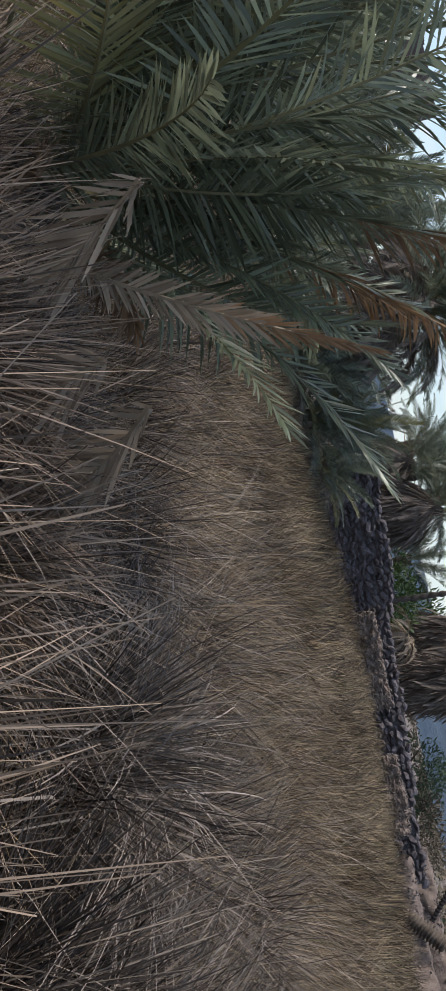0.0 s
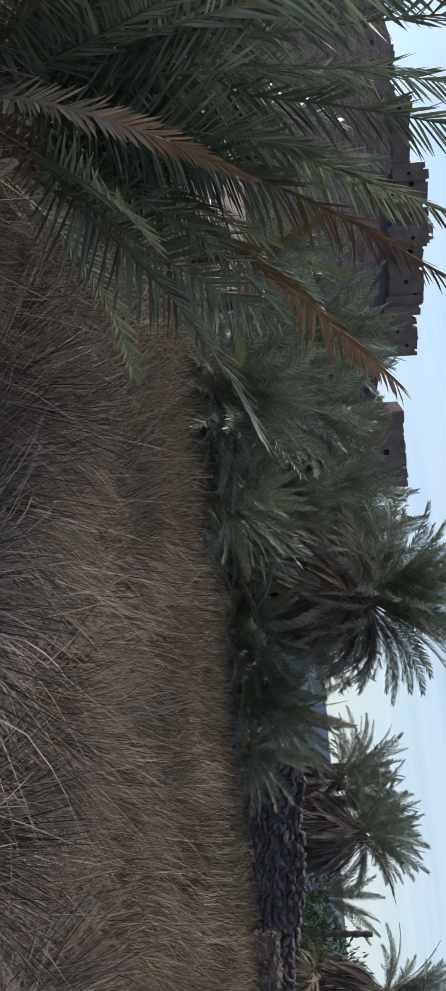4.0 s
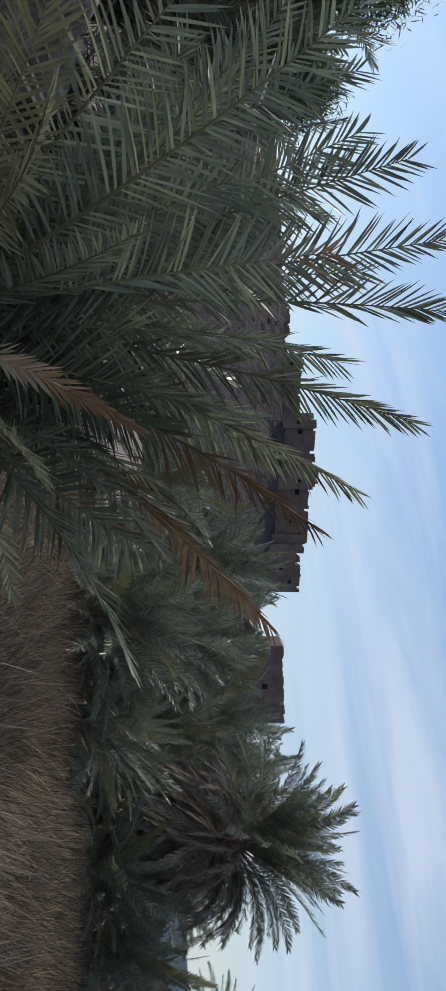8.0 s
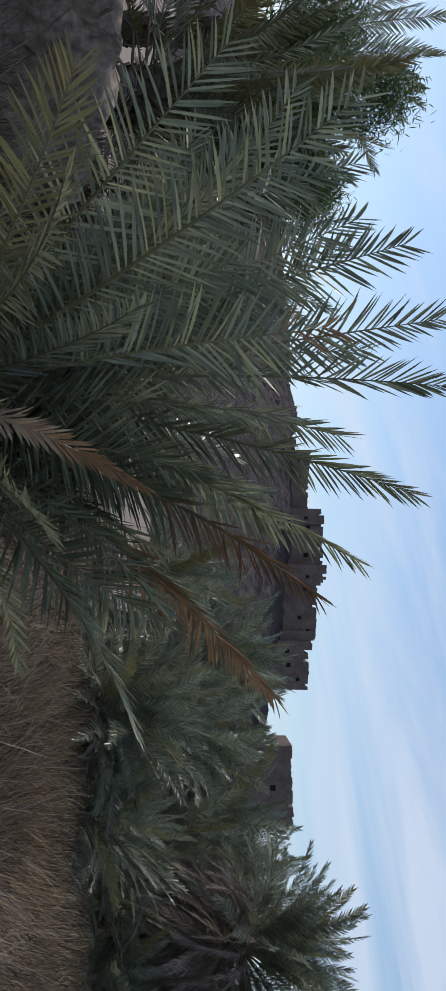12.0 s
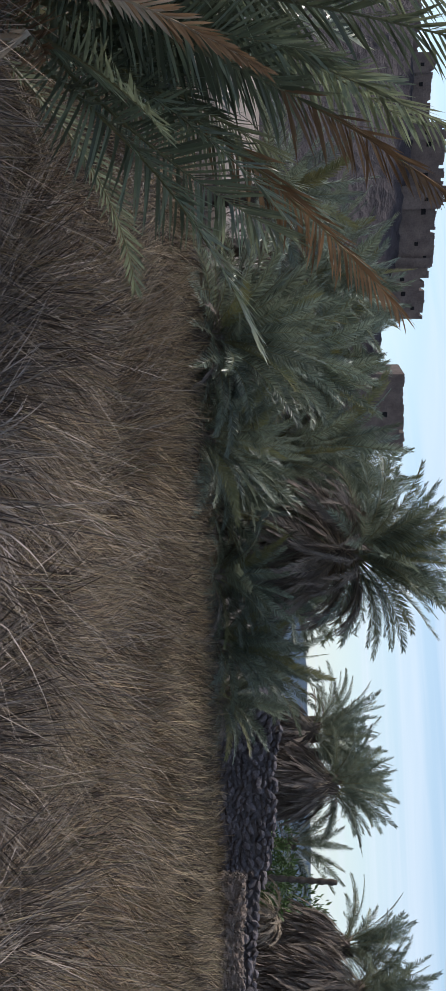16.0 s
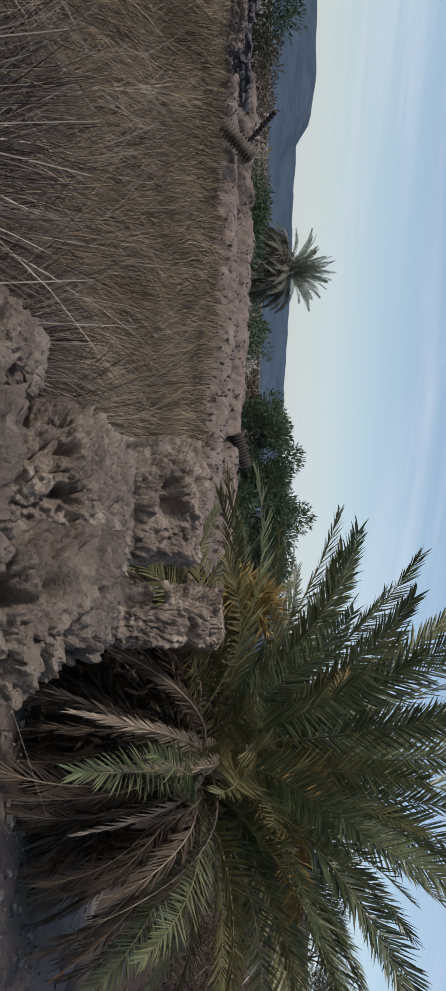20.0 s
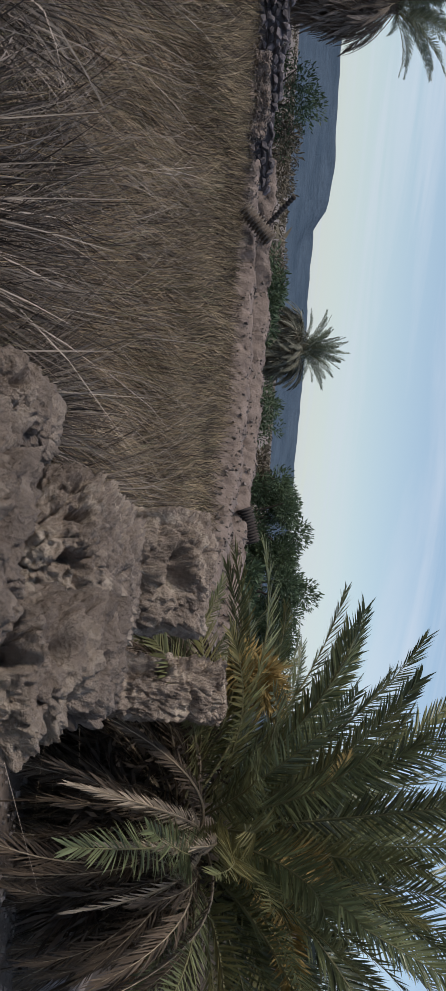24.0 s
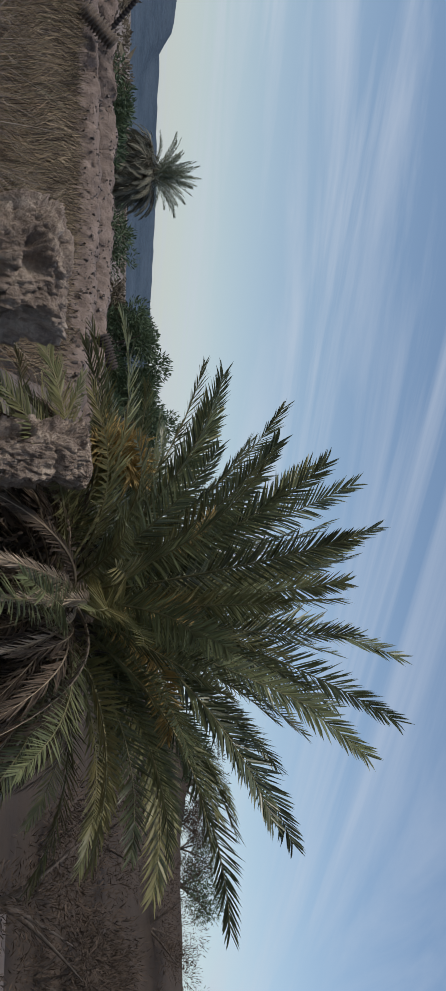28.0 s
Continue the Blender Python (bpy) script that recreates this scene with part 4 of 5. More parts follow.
hz = hz + rise * (0.42 * (ledge - np.floor(ledge)) ** 3 + 0.16 * fbm(np.stack([hx.ravel(), hy.ravel(), hz.ravel() * 2], 1), 0.9, 4, 2.0).reshape(hz.shape))
i, j = np.meshgrid(np.arange(nu - 1), np.arange(nv - 1), indexing="ij")
hf = np.stack([i * nv + j, (i + 1) * nv + j, (i + 1) * nv + j + 1, i * nv + j + 1], -1).reshape(-1, 4)
tagged(new("hill", mesh_np("hill", np.stack([hx.ravel(), hy.ravel(), hz.ravel() - 0.1], 1), [hf], [M_rock], False)), "dark rocky hill under the mud fort", "hill", kind="structure")

mu_, mv_ = np.meshgrid(np.linspace(-1600, 4200, 240), np.linspace(-700, 500, 30), indexing="ij")
crest = np.interp(mu_, [-1600, -600, 0, 280, 385, 395, 435, 700, 1030, 1600, 2600, 4200], [70, 90, 99, 106, 101, 92, 69, 72, 71, 60, 45, 30])
mrise = np.clip((mv_ + 650) / 640, 0, 1) ** 1.7
mz = crest * mrise + 2.5 * mrise * (fbm(np.stack([mu_.ravel(), mv_.ravel(), 0 * mu_.ravel()], 1), 0.02, 4, 6.0).reshape(mu_.shape))
mnu, mnv = mu_.shape
i, j = np.meshgrid(np.arange(mnu - 1), np.arange(mnv - 1), indexing="ij")
mf = np.stack([i * mnv + j, (i + 1) * mnv + j, (i + 1) * mnv + j + 1, i * mnv + j + 1], -1).reshape(-1, 4)
tagged(new("mountain", mesh_np("mountain", np.stack([mu_.ravel(), 2500 + mv_.ravel(), mz.ravel() - 1], 1), [mf], [M_mount], True)), "long flat-topped mountain on the horizon, distance haze painted in as blue-grey", "mountain", kind="structure")


def mud_house(name, u, v, z0, w, d, h, seed, windows=(), label="ruined mud-brick house on the hill"):
    """A mud house with thick walls, an uneven worn top and small dark windows towards the valley."""
    rs = np.random.RandomState(seed)
    root = tagged(new(name), label, "house", "houses of the fort")
    x, y = hill_xy(u, v)
    root.matrix_world = Matrix(((HU[0], HV[0], 0, x), (HU[1], HV[1], 0, y), (0, 0, 1, z0), (0, 0, 0, 1)))
    n = max(6, int(w * 3))
    top = h + np.cumsum(rs.normal(0, 0.10, n)) * 0.5
    top = np.where(rs.rand(n) < 0.25, top - rs.uniform(0.1, 0.7, n), top)
    xs = np.linspace(-w / 2, w / 2, n + 1)
    tx, tz = np.repeat(xs, 2)[1:-1], np.repeat(top, 2)
    m = len(tx)
    vs = np.concatenate([np.stack([tx, np.full(m, y), z], 1) for y in (-d / 2, d / 2) for z in (np.full(m, -3.0), tz)])
    q = np.arange(m - 1)
    fs = np.concatenate([np.stack([q, q + 1, m + q + 1, m + q], 1), np.stack([m + q, m + q + 1, 3 * m + q + 1, 3 * m + q], 1), np.stack([3 * m + q, 3 * m + q + 1, 2 * m + q + 1, 2 * m + q], 1), [[0, m, 3 * m, 2 * m], [m - 1, 3 * m - 1, 4 * m - 1, 2 * m - 1]]])
    child("wall", mesh_np("wall", np.array(vs), [np.array(fs)], [M_fort]), root)
    for wx, wz, ww, wh in windows:
        q = np.array([(sx * ww / 2, sy, sz * wh / 2) for sx in (-1, 1) for sy in (-0.06, 0.05) for sz in (-1, 1)])
        f = np.array([[0, 1, 3, 2], [4, 6, 7, 5], [0, 4, 5, 1], [2, 3, 7, 6], [0, 2, 6, 4], [1, 5, 7, 3]])
        child("window", mesh_np("window", q, [f], [M_hole]), root, Matrix.Translation((wx, -d / 2, wz)), "small dark window opening")
    return root


mud_house("mud_house", 27.4, 0, 13.5, 5.6, 5, 4.6, 1, [(0.0, 2.2, 0.5, 0.5), (1.6, 3.3, 0.4, 0.4), (-1.6, 2.0, 0.4, 0.5)])
mud_house("mud_house", 20.5, 1, 15.0, 8.0, 5, 4.2, 2, [(-2, 2.6, 0.7, 0.5), (1.5, 2.0, 0.4, 0.4), (3, 3.0, 0.4, 0.4)])
mud_house("mud_house", 13.5, 1, 15.2, 7.0, 5, 4.4, 3, [(-2, 2.6, 0.5, 0.5), (1.2, 2.4, 0.5, 0.5)])
mud_house("mud_house", 6.5, 1, 15.2, 6.4, 5, 2.6, 4, [(-1, 1.4, 0.4, 0.4)])
mud_house("mud_house", 0, 2, 14.5, 6.0, 5, 1.8, 5, [(1, 0.9, 0.4, 0.4)])
for u, v, z0, w, h, sd in ((24.6, -0.5, 14.6, 2.2, 4.0, 11), (17.0, -1.2, 15.0, 2.4, 4.9, 12), (10.2, -1.0, 15.2, 1.8, 4.0, 13), (3.4, -0.5, 15.0, 2.0, 2.9, 14), (-4.5, 1.5, 14.0, 5.0, 1.6, 15)):
    mud_house("mud_ruin", u, v, z0, w, 3, h, sd, [(0.2, h * 0.55, 0.35, 0.4)], "broken mud tower of the ruined fort")
mud_house("mud_house", 39.6, -6, 11.3, 8.6, 6, 4.2, 6, [(0.2, 2.2, 0.6, 0.6), (-3.0, 1.0, 0.4, 0.4)], "flat-roofed mud house below the fort")


# ---------------------------------------------------------------- stone and earth walls at the field's edge
def stone_mesh(seed):
    """A rough field stone about a unit across, with flattened worn faces."""
    rs = np.random.RandomState(seed)
    bm = bmesh.new()
    bmesh.ops.create_icosphere(bm, subdivisions=1, radius=0.5)
    for v in bm.verts:
        v.co = Vector((v.co.x * 1.35, v.co.y * 0.9, v.co.z * 0.76)) * rs.uniform(0.65, 1.3)
    me = bpy.data.meshes.new("stone")
    bm.to_mesh(me)
    bm.free()
    me.materials.append(M_stone)
    return me


STONES = [stone_mesh(s) for s in range(8)]


def stone_wall(name, p0, p1, h0, h1, thick, size, seed, label, mat=None):
    """A dry stone wall between two places: a core of earth and single stones laid in rough courses on it."""
    rs = np.random.RandomState(seed)
    a, b = Vector((*p0, 0)), Vector((*p1, 0))
    d = (b - a).normalized()
    n = Vector((-d.y, d.x, 0))
    ln = (b - a).length
    root = tagged(new(name), label, "wall")
    root.matrix_world = Matrix(((d.x, n.x, 0, a.x), (d.y, n.y, 0, a.y), (0, 0, 1, 0), (0, 0, 0, 1)))
    k = int(ln / 0.25) + 2
    xs = np.linspace(0, ln, k)
    tops = np.interp(xs, [0, ln], [h0, h1]) - 0.08 + rs.uniform(-0.07, 0.07, k)
    v = np.concatenate([np.stack([xs, np.full(k, y), z], 1) for y, z in ((-thick / 2, np.full(k, -0.1)), (-thick / 2 + 0.04, tops), (thick / 2 - 0.04, tops), (thick / 2, np.full(k, -0.1)))])
    q = np.arange(k - 1)
    core = mesh_np("core", v, [np.concatenate([np.stack([r * k + q, r * k + q + 1, (r + 1) * k + q + 1, (r + 1) * k + q], 1) for r in range(3)])], [mat or M_stone])
    child("core", core, root)
    z = size * 0.3
    while z < max(h0, h1):
        x = rs.uniform(0, size)
        while x < ln:
            if z < h0 + (h1 - h0) * x / ln:
                for y in (-thick / 2,):
                    s = size * rs.uniform(0.7, 1.35)
                    child("stone", STONES[rs.randint(8)], root, Matrix.Translation((x, y + rs.uniform(-0.03, 0.05), z + rs.uniform(-0.06, 0.06))) @ Euler((rs.uniform(-0.5, 0.5), rs.uniform(-0.6, 0.6), rs.uniform(-0.7, 0.7))).to_matrix().to_4x4() @ Matrix.Scale(s, 4))
            x += size * rs.uniform(0.75, 1.2)
        z += size * rs.uniform(0.6, 0.75)
    return root


stone_wall("stone_wall", (-9.2, 31.5), (-4.0, 32.6), 2.0, 1.75, 0.5, 0.23, 1, "dark dry stone wall below the skirted palms")
stone_wall("stone_wall", (-4.0, 33.2), (4.6, 31.4), 1.5, 1.0, 0.5, 0.26, 2, "low dark stone wall at the end of the field")


def earth_bank(name, pts, width, seed, mat, label, rough=0.05):
    """An eroded bank of earth along a line: pts are (x, y, top)."""
    p = np.array(pts, float)
    seg = np.r_[0, np.cumsum(np.hypot(*np.diff(p[:, :2], axis=0).T))]
    n = int(seg[-1] / 0.1) + 2
    s = np.linspace(0, seg[-1], n)
    c = np.stack([np.interp(s, seg, p[:, k]) for k in range(3)], 1)
    t = np.gradient(c[:, :2], axis=0)
    t /= np.linalg.norm(t, axis=1)[:, None]
    nn = np.stack([-t[:, 1], t[:, 0]], 1)
    c[:, 2] *= 1 + 0.09 * fbm(c * [1, 1, 0], 1.1, 4, seed + 5)
    half = [(0.62, -0.1), (0.6, 0.15), (0.58, 0.32), (0.55, 0.5), (0.54, 0.66), (0.5, 0.8), (0.44, 0.92), (0.3, 0.99), (0.12, 1.0)]
    prof = [(-q, z) for q, z in half] + [(q, z) for q, z in half[::-1]]
    rows = []
    for q, z in prof:
        rows.append(np.concatenate([c[:, :2] + nn * q * width, (c[:, 2] * z)[:, None]], 1))
    v = np.stack(rows, 1).reshape(-1, 3)
    for k, amount in ((0, 1.0), (1, 1.0), (2, 0.6)):
        v[:, k] += rough * amount * (0.6 * fbm(v, 2.4, 3, seed + k) + 0.5 * fbm(v, 7.0, 4, seed + 4 + k))
    m = len(prof)
    i, j = np.meshgrid(np.arange(n - 1), np.arange(m - 1), indexing="ij")
    f = np.stack([i * m + j, (i + 1) * m + j, (i + 1) * m + j + 1, i * m + j + 1], -1).reshape(-1, 4)
    return tagged(new(name, mesh_np(name, v, [f], [mat], True)), label, "wall")


earth_bank("earth_wall", [(3.6, 30.4, 0.62), (6.6, 29.8, 0.72), (9.0, 26.8, 0.85), (10.4, 23.8, 0.82), (11.3, 19.5, 0.72), (11.6, 15, 0.6)], 0.7, 2.0, M_mud_far, "low eroded earth wall bordering the field", 0.12)
earth_bank("earth_wall", [(4.0, 33.5, 1.05), (8.0, 32.2, 1.1), (11.5, 28.5, 1.12), (13.0, 25.0, 1.05), (14.2, 20.0, 0.95), (14.5, 14.0, 0.8)], 0.7, 3.0, M_mud_far, "second mud wall with weathered courses behind the first", 0.12)
for x, y, az, ln, top, sd in ((-2.2, 31.6, 4, 3.0, 1.0, 3.1), (1.9, 30.9, -14, 2.4, 0.85, 5.2)):
    ob = tagged(new("earth_wall", lump("earth_wall", (ln, 0.7, top), sd, M_mud_far, (50,), 0.05, 2.2, 0.08)), "rounded pale mud wall remnant at the field's end", "wall")
    ob.matrix_world = Matrix.Translation((x, y, top / 2 - 0.05)) @ Matrix.Rotation(radians(az), 4, "Z")
earth_bank("earth_wall", [(-9.3, 0.6, 1.45), (-9.1, 2.4, 1.42), (-9.0, 3.6, 1.25), (-9.4, 4.6, 0.9)], 0.55, 6.0, M_mud, "thick brown mud wall behind the palm", 0.15)


# rubble lodged in the earth walls and fallen at their feet
rs_r = np.random.RandomState(81)
for bank in [q for q in bpy.data.objects if q.name.startswith("earth_wall") and q.type == "MESH" and q.bound_box[0][0] + q.location.x > -8]:
    co = [bank.matrix_world @ v.co for v in bank.data.vertices]
    sv, sf = [], []
    for _ in range(2400):
        p = np.array(co[rs_r.randint(len(co))])
        s = 0.012 + 0.04 * rs_r.rand() ** 2.5
        if rs_r.rand() < 0.3:
            p += np.append(rs_r.normal(0, 0.4, 2), 0)
            p[2] = s * 0.3
        rot = np.array(Euler(rs_r.uniform(0, 6, 3)).to_matrix())
        sf.append(cf + 8 * len(sv))
        sv.append((cube * rs_r.uniform(0.5, 1.0, (8, 3)) * s * np.array([1.5, 1, 0.7])) @ rot + p)
    tagged(new("rubble", mesh_np("rubble", np.concatenate(sv), [np.concatenate(sf)], [M_rubble])), "dark stones lodged in the earth wall", "rubble", kind="stuff")


# ---------------------------------------------------------------- shrubs and trees
def shrub(name, at, radii, n, leaf, mat, seed, label, stems=5, category="shrub", **kw):
    rs = np.random.RandomState(seed)
    root = tagged(new(name), label, category)
    root.location = at
    vs, fs, o = [], [], 0
    for i in range(stems):
        th = i * 6.283 / stems + rs.uniform(-0.4, 0.4)
        q = np.linspace(0, 1, 6)
        ln = rs.uniform(0.5, 0.9)
        pts = np.stack([np.cos(th) * radii[0] * ln * q ** 1.3, np.sin(th) * radii[1] * ln * q ** 1.3, radii[2] * 1.5 * q * rs.uniform(0.7, 1)], 1)
        v, f = tube_np(pts, np.linspace(0.06, 0.012, 6) * max(0.4, radii[2]), 5)
        vs.append(v), fs.append(f + o)
        o += len(v)
    child("stem", mesh_np("stem", np.concatenate(vs), [np.concatenate(fs)], [M_bark], True), root)
    child("crown", leaf_cloud("crown", (0, 0, radii[2]), radii, n, leaf, [mat], seed, **kw), root)
    return root


for i, (x, y, rx, rz, n, leaf, mat, lab) in enumerate([
    (20.5, 41.0, 2.2, 1.7, 14000, 0.21, M_leaf, "dense dark green oleander shrub"), (23.4, 39.6, 2.3, 2.0, 17000, 0.21, M_leaf, "dense dark green oleander shrub"), (25.6, 38.4, 1.7, 1.7, 11000, 0.21, M_leaf, "dense dark green oleander shrub"),
    (19.0, 42.2, 1.1, 0.75, 1500, 0.28, M_scrub, "dry grey scrub bush"), (21.5, 36.5, 1.3, 0.7, 1500, 0.4, M_leaf, "small palm-like green shrub"),
    (9.6, 40.0, 1.5, 0.85, 2200, 0.24, M_leaf, "rounded dark green shrub behind the mud wall"), (11.0, 39.0, 1.0, 0.7, 1300, 0.24, M_leaf, "rounded dark green shrub behind the mud wall"), (17.0, 46.0, 1.5, 1.0, 1800, 0.24, M_leaf, "rounded dark green shrub beside the lone palm"),
    (4.5, 42.0, 1.8, 1.2, 2200, 0.2, M_scrub, "grey-green tamarisk bush behind the wall"), (2.6, 41.0, 1.8, 1.3, 2400, 0.2, M_leaf, "grey-green tamarisk bush behind the wall"), (5.8, 44.0, 1.4, 0.9, 1400, 0.2, M_scrub, "grey-green tamarisk bush behind the wall"), (7.4, 45.0, 1.6, 0.6, 1200, 0.2, M_scrub, "low pale scrub on the plain"), (12.0, 55.0, 2.0, 0.8, 1500, 0.24, M_scrub, "low pale scrub on the plain"), (-5.0, 38.5, 1.6, 1.3, 2200, 0.26, M_leaf_bright, "green shrub beside the stone wall"), (-3.2, 43.0, 2.6, 1.9, 2600, 0.3, M_leaf_bright, "green tree behind the stone wall")]):
    shrub("shrub", (x, y, 0), (rx, rx * 0.9, rz), n, leaf, mat, 300 + i, lab)
# far scrub over the plain
rs_far = np.random.RandomState(77)
pl = np.stack([rs_far.uniform(-60, 260, 900), rs_far.uniform(60, 420, 900)], 1)
fv, ff = [], []
for k, (x, y) in enumerate(pl):
    r = rs_far.uniform(0.5, 1.6)
    p = rs_far.normal(size=(26, 3)) * np.array([r, r, r * 0.45]) * 0.5 + np.array([x, y, r * 0.4])
    d = rs_far.normal(size=(26, 3)) * r * 0.35
    e = rs_far.normal(size=(26, 3)) * r * 0.22
    fv.append(np.stack([p, p + d, p + e], 1).reshape(-1, 3))
    ff.append(np.arange(78).reshape(-1, 3) + 78 * k)
tagged(new("plain_scrub", mesh_np("plain_scrub", np.concatenate(fv), [np.concatenate(ff)], [M_scrub])), "sparse grey-green scrub scattered over the plain", "scrub", kind="stuff")


def feathery_tree(name, at, height, spread, n, seed, label):
    """A tamarisk: forked limbs and hanging sprays of very fine twigs."""
    rs = np.random.RandomState(seed)
    root = tagged(new(name), label, "tree")
    root.location = at
    ends = []
    for i in range(9):
        th = i * 2.4 + rs.uniform(-0.3, 0.3)
        q = np.linspace(0, 1, 8)
        out = spread * rs.uniform(0.3, 1.0)
        pts = np.stack([np.cos(th) * out * q ** 1.6, np.sin(th) * out * q ** 1.6, height * q ** 0.8 * rs.uniform(0.7, 1.0)], 1)
        v, f = tube_np(pts, np.linspace(0.11, 0.015, 8), 6)
        child("limb", mesh_np("limb", v, [f], [M_bark], True), root)
        ends += [pts[k] + rs.normal(0, 0.16, 3) for k in (3, 4, 5, 6, 7) for _ in range(5)]
    ends = np.array(ends)
    p = ends[rs.randint(len(ends), size=n)] + np.clip(rs.normal(0, 0.15, (n, 3)), -0.3, 0.3)
    d = rs.normal(0, 0.5, (n, 3)) + np.array([0, 0, -0.25])
    d /= np.linalg.norm(d, axis=1)[:, None]
    a = np.cross(d, rs.normal(size=(n, 3)))
    a /= np.linalg.norm(a, axis=1)[:, None]
    L = rs.uniform(0.06, 0.17, n)[:, None]
    v = np.stack([p, p + d * L * 0.5 + a * 0.008, p + d * L, p + d * L * 0.5 - a * 0.008], 1).reshape(-1, 3)
    child("crown", mesh_np("crown", v, [4 * np.arange(n)[:, None] + np.array([[0, 1, 2, 3]])], [M_leaf_bright]), root)
    return root


feathery_tree("tamarisk", (-13.2, 5.2, 0), 4.4, 1.9, 70000, 5, "feathery green tamarisk behind the palms")
feathery_tree("tamarisk", (-13.0, 2.2, 0), 4.2, 2.0, 60000, 6, "feathery green tamarisk behind the palms")


# ---------------------------------------------------------------- trunks lying about, dead fan, straw, stones on the path
def ringed_trunk(name, p0, p1, r, seed, label, mat):
    rs = np.random.RandomState(seed)
    n = 48
    q = np.linspace(0, 1, n)
    pts = np.array(p0)[None] * (1 - q)[:, None] + np.array(p1)[None] * q[:, None]
    rad = r * (1 + 0.2 * np.where(np.arange(n) % 4 < 2, 1, -0.6) + rs.uniform(-0.03, 0.03, n))
    v, f = tube_np(pts, rad, 12)
    cap0, cap1 = len(v), len(v) + 1
    v = np.concatenate([v, [p0], [p1]])
    t = [(cap0, (k + 1) % 12, k) for k in range(12)] + [(cap1, (n - 1) * 12 + k, (n - 1) * 12 + (k + 1) % 12) for k in range(12)]
    return tagged(new(name, mesh_np(name, v, [[f, np.array(t)]], [mat], True)), label, "trunk")


ringed_trunk("palm_log", (4.4, 26.8, 0.42), (5.2, 26.7, 1.2), 0.19, 1, "short ringed palm trunk leaning on the earth wall", M_trunk)
ringed_trunk("wooden_stump", (12.45, 25.3, 0.95), (13.35, 25.0, 1.22), 0.2, 2, "dark weathered stump on the mud wall", M_stump)
ringed_trunk("slanting_pole", (5.9, 32.3, 0.85), (4.85, 32.4, 1.78), 0.075, 3, "dark slanting wooden pole", M_stump)
ringed_trunk("palm_pole", (-4.35, 36.8, 0.0), (-4.2, 36.8, 4.0), 0.1, 4, "thin dark dead palm trunk", M_bark)

dead_fan = tagged(new("dead_palm"), "bleached fan of dead palm fronds beside the wall", "palm")
dead_fan.location = (-2.9, 34.2, 0)
rs_fan = np.random.RandomState(9)
child("trunk", trunk_mesh(1.9, 0.13, 0.1, 3), dead_fan)
for k in range(30):
    keys = list(pale_dry)
    child("dry_frond", pale_dry[keys[rs_fan.randint(1, 4)]][k % 2], dead_fan, Matrix.Translation((0, 0, 1.9)) @ Matrix.Rotation(k * 2.4, 4, "Z") @ Matrix.Rotation(rs_fan.uniform(-0.5, 0.2), 4, "Y") @ Matrix.Scale(0.6, 4))

rs_st = np.random.RandomState(21)
for k in range(46):
    s = rs_st.uniform(0.04, 0.12)
    p = WA + WD * rs_st.uniform(2.2, 8.5) + WN * (0.55 + abs(rs_st.normal(0, 0.7)))
    ob = tagged(new("path_stone", STONES[k % 8]), "dark stone lying on the dirt path", "stone", "stones on the path")
    ob.matrix_world = Matrix.Translation((p.x, p.y, 0.02 + s * 0.28)) @ Euler((rs_st.uniform(-0.3, 0.3), rs_st.uniform(-0.3, 0.3), rs_st.uniform(0, 6))).to_matrix().to_4x4() @ Matrix.Scale(s, 4)

# ---------------------------------------------------------------- earth slope beyond the path
ex, ey = np.meshgrid(np.linspace(0, 60, 90), np.linspace(-20, 50, 90), indexing="ij")
rise = np.clip((ex - 4) / 22, 0, 1) ** 1.3
ez = 4.3 * rise + 0.5 * rise * fbm(np.stack([ex.ravel(), ey.ravel(), 0 * ex.ravel()], 1), 0.16, 5, 9.0).reshape(ex.shape)
edge = np.clip((ey + 11) / 9, 0, 1) * np.clip((50 - ey) / 30, 0, 1) * np.clip((60 - ex) / 10, 0, 1)
ev = np.stack([13 + 0.72 * ex.ravel() + 0.69 * ey.ravel(), 5 + 0.69 * ex.ravel() - 0.72 * ey.ravel(), (ez * edge).ravel() - 0.08], 1)
i, j = np.meshgrid(np.arange(89), np.arange(89), indexing="ij")
ef = np.stack([i * 90 + j, (i + 1) * 90 + j, (i + 1) * 90 + j + 1, i * 90 + j + 1], -1).reshape(-1, 4)
tagged(new("earth_slope", mesh_np("earth_slope", ev, [ef], [M_slope], True)), "brown earth slope with dry shrubs beyond the path", "slope", kind="structure")
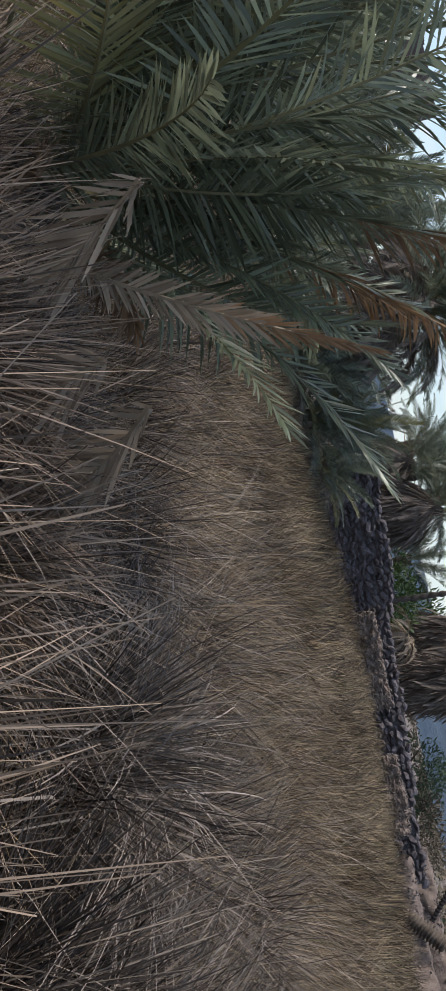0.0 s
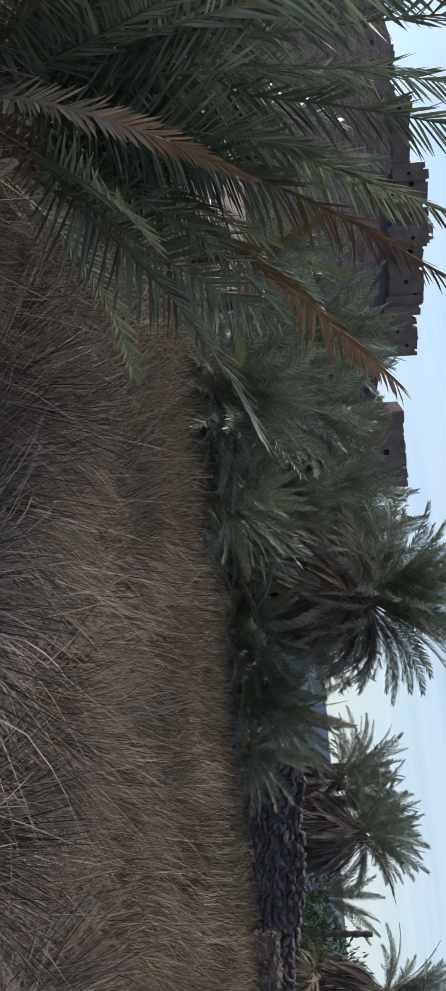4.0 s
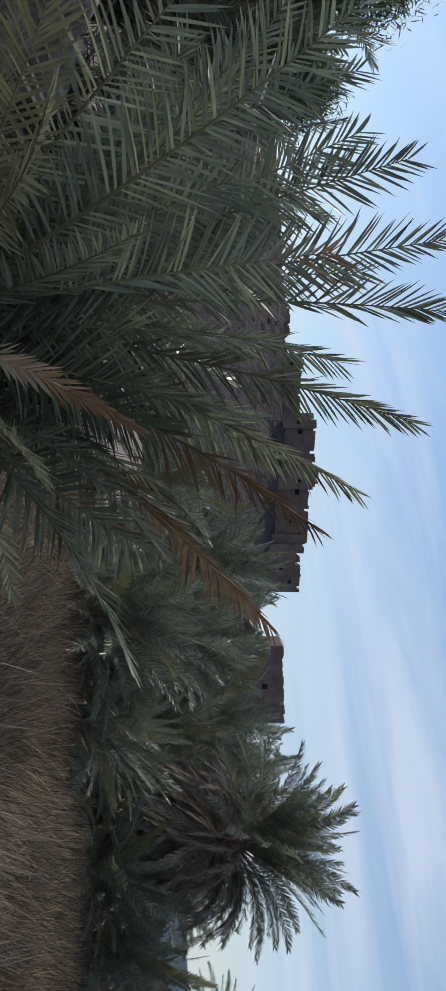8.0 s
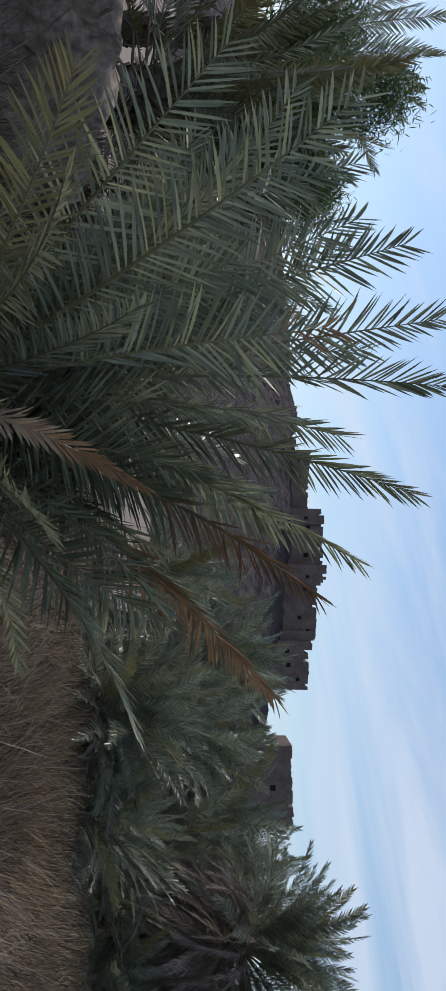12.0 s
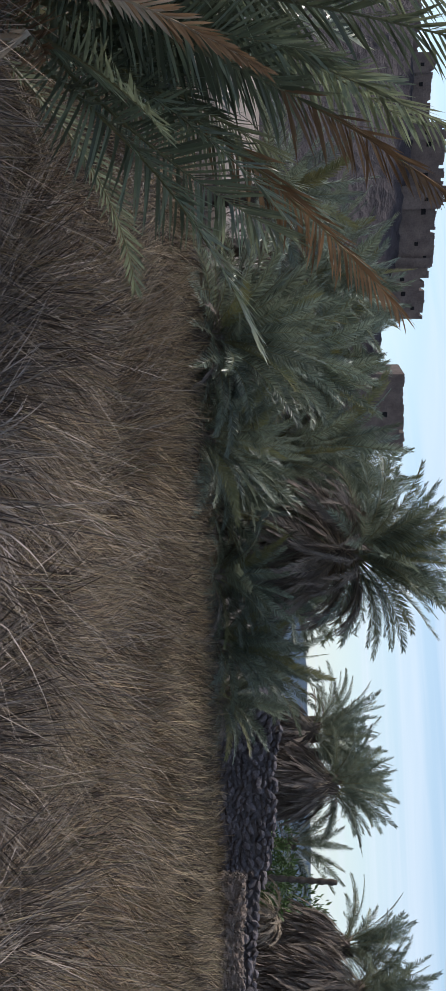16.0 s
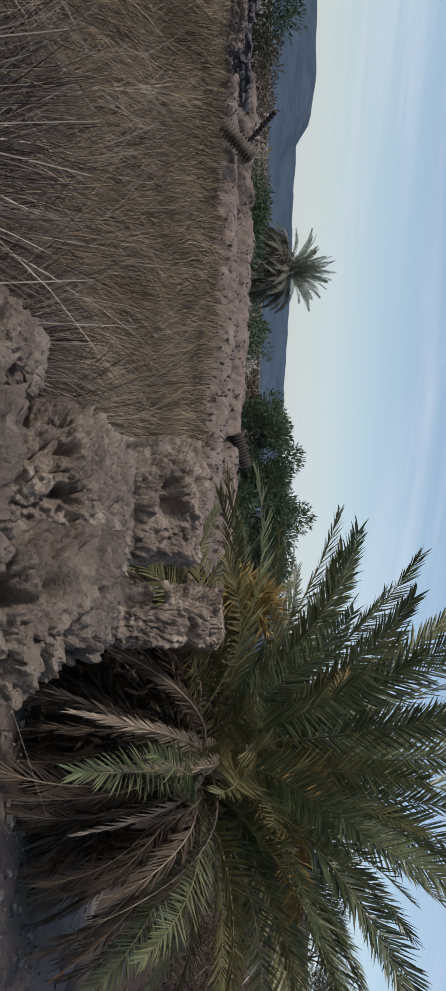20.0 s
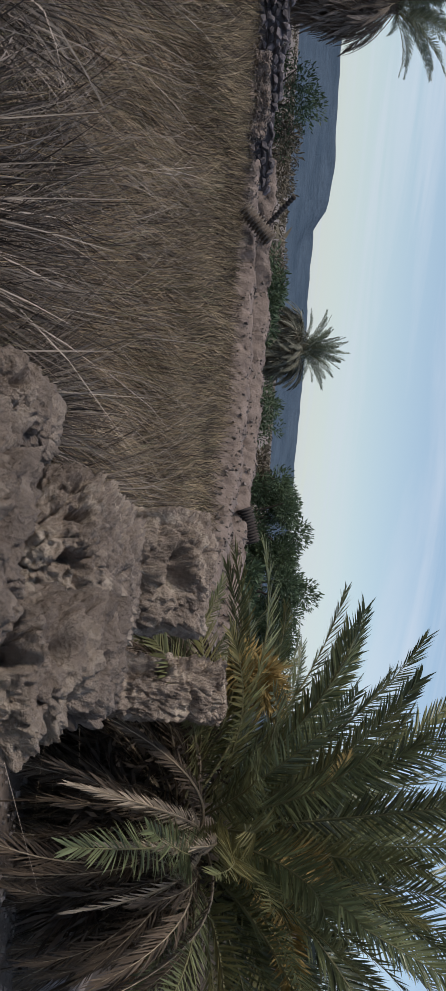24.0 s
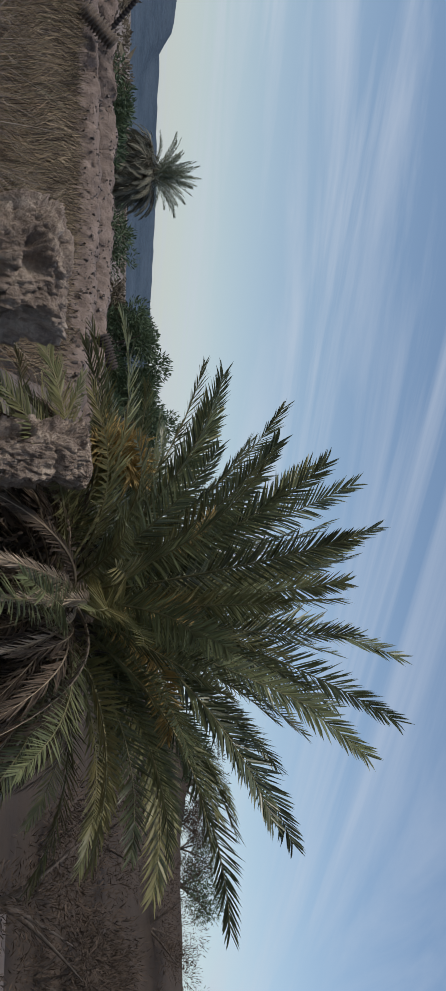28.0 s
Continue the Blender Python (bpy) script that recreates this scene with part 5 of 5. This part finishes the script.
for i, (ex0, ey0, r, mat, lab) in enumerate([(12, 4, 1.3, M_brush, "dry brown bush on the earth slope"), (15, 9, 1.6, M_brush, "dry brown bush on the earth slope"), (9, 10, 1.2, M_brush, "dry brown bush on the earth slope"), (20, 14, 1.6, M_brush, "dry brown bush on the earth slope"), (28, 2, 1.5, M_leaf, "dark green bush on the crest of the slope"), (30, 8, 1.6, M_leaf, "dark green bush on the crest of the slope"), (29, 13, 1.5, M_leaf, "dark green bush on the crest of the slope"), (7, 6, 1.1, M_brush, "dry brown bush on the earth slope"), (27, -3, 1.3, M_leaf, "dark green bush on the crest of the slope")]):
    x, y = 13 + 0.72 * ex0 + 0.69 * ey0, 5 + 0.69 * ex0 - 0.72 * ey0
    q = min(1, max(0, (ex0 - 4) / 22)) ** 1.3
    shrub("shrub", (x, y, 4.2 * q * min(1, (ey0 + 11) / 9) * min(1, (50 - ey0) / 30) - 0.15), (r, r, r * 0.6), 3000, 0.2, mat, 400 + i, lab, narrow=0.16)

# brush that covers the slope
rs_b = np.random.RandomState(55)
for k in range(46):
    ex0, ey0 = rs_b.uniform(1, 30), rs_b.uniform(-8, 22)
    x, y = 13 + 0.72 * ex0 + 0.69 * ey0, 5 + 0.69 * ex0 - 0.72 * ey0
    q = min(1, max(0, (ex0 - 4) / 22)) ** 1.3
    r = rs_b.uniform(0.8, 1.8)
    shrub("dry_bush", (x, y, 4.2 * q * min(1, (ey0 + 11) / 9) * min(1, (50 - ey0) / 30) - 0.1), (r, r, r * 0.55), 3600, 0.13, M_brush, 600 + k, "dry brown bush on the earth slope", stems=4, clusters=24, narrow=0.14, up=0.6)

# pebbles strewn over the path
rs_p = np.random.RandomState(31)
pv, pf, po = [], [], 0
for k in range(5200):
    s = 0.006 + 0.02 * rs_p.rand() ** 3
    p = WA + WD * rs_p.uniform(0.5, 14) + WN * rs_p.uniform(0.35, 4.4)
    q = cube * rs_p.uniform(0.5, 1.1, (8, 3)) * s * np.array([1.3, 1, 0.7])
    th = rs_p.uniform(0, 6.28)
    q = np.stack([q[:, 0] * np.cos(th) - q[:, 1] * np.sin(th), q[:, 0] * np.sin(th) + q[:, 1] * np.cos(th), q[:, 2]], 1)
    pv.append(q + np.array([p.x, p.y, 0.045 + s * 0.3]))
    pf.append(cf + 8 * k)
tagged(new("pebbles", mesh_np("pebbles", np.concatenate(pv), [np.concatenate(pf)], [M_pebble])), "small stones strewn over the dirt path", "pebbles", kind="stuff")
# matted dead leaf bases and fibres behind the hanging fronds, darkened for the shade there
child("gap_shade_thatch", leaf_cloud("gap_shade_thatch", (0, 0, 0.75), (0.75, 0.75, 0.8), 9000, 0.26, [M_under], 18, clusters=60, narrow=0.12, up=-0.8), right_palm, None, "matted dead fibres, coloured dark for the shade inside the crown")
# old yellow flower stalks in the crown of the palm by the path
child("flower_stalk", leaf_cloud("flower_stalk", (-0.86, 0.7, 1.55), (0.22, 0.22, 0.24), 1400, 0.16, [M_yellow], 8, clusters=10, narrow=0.12), right_palm, None, "old yellow flower stalks")
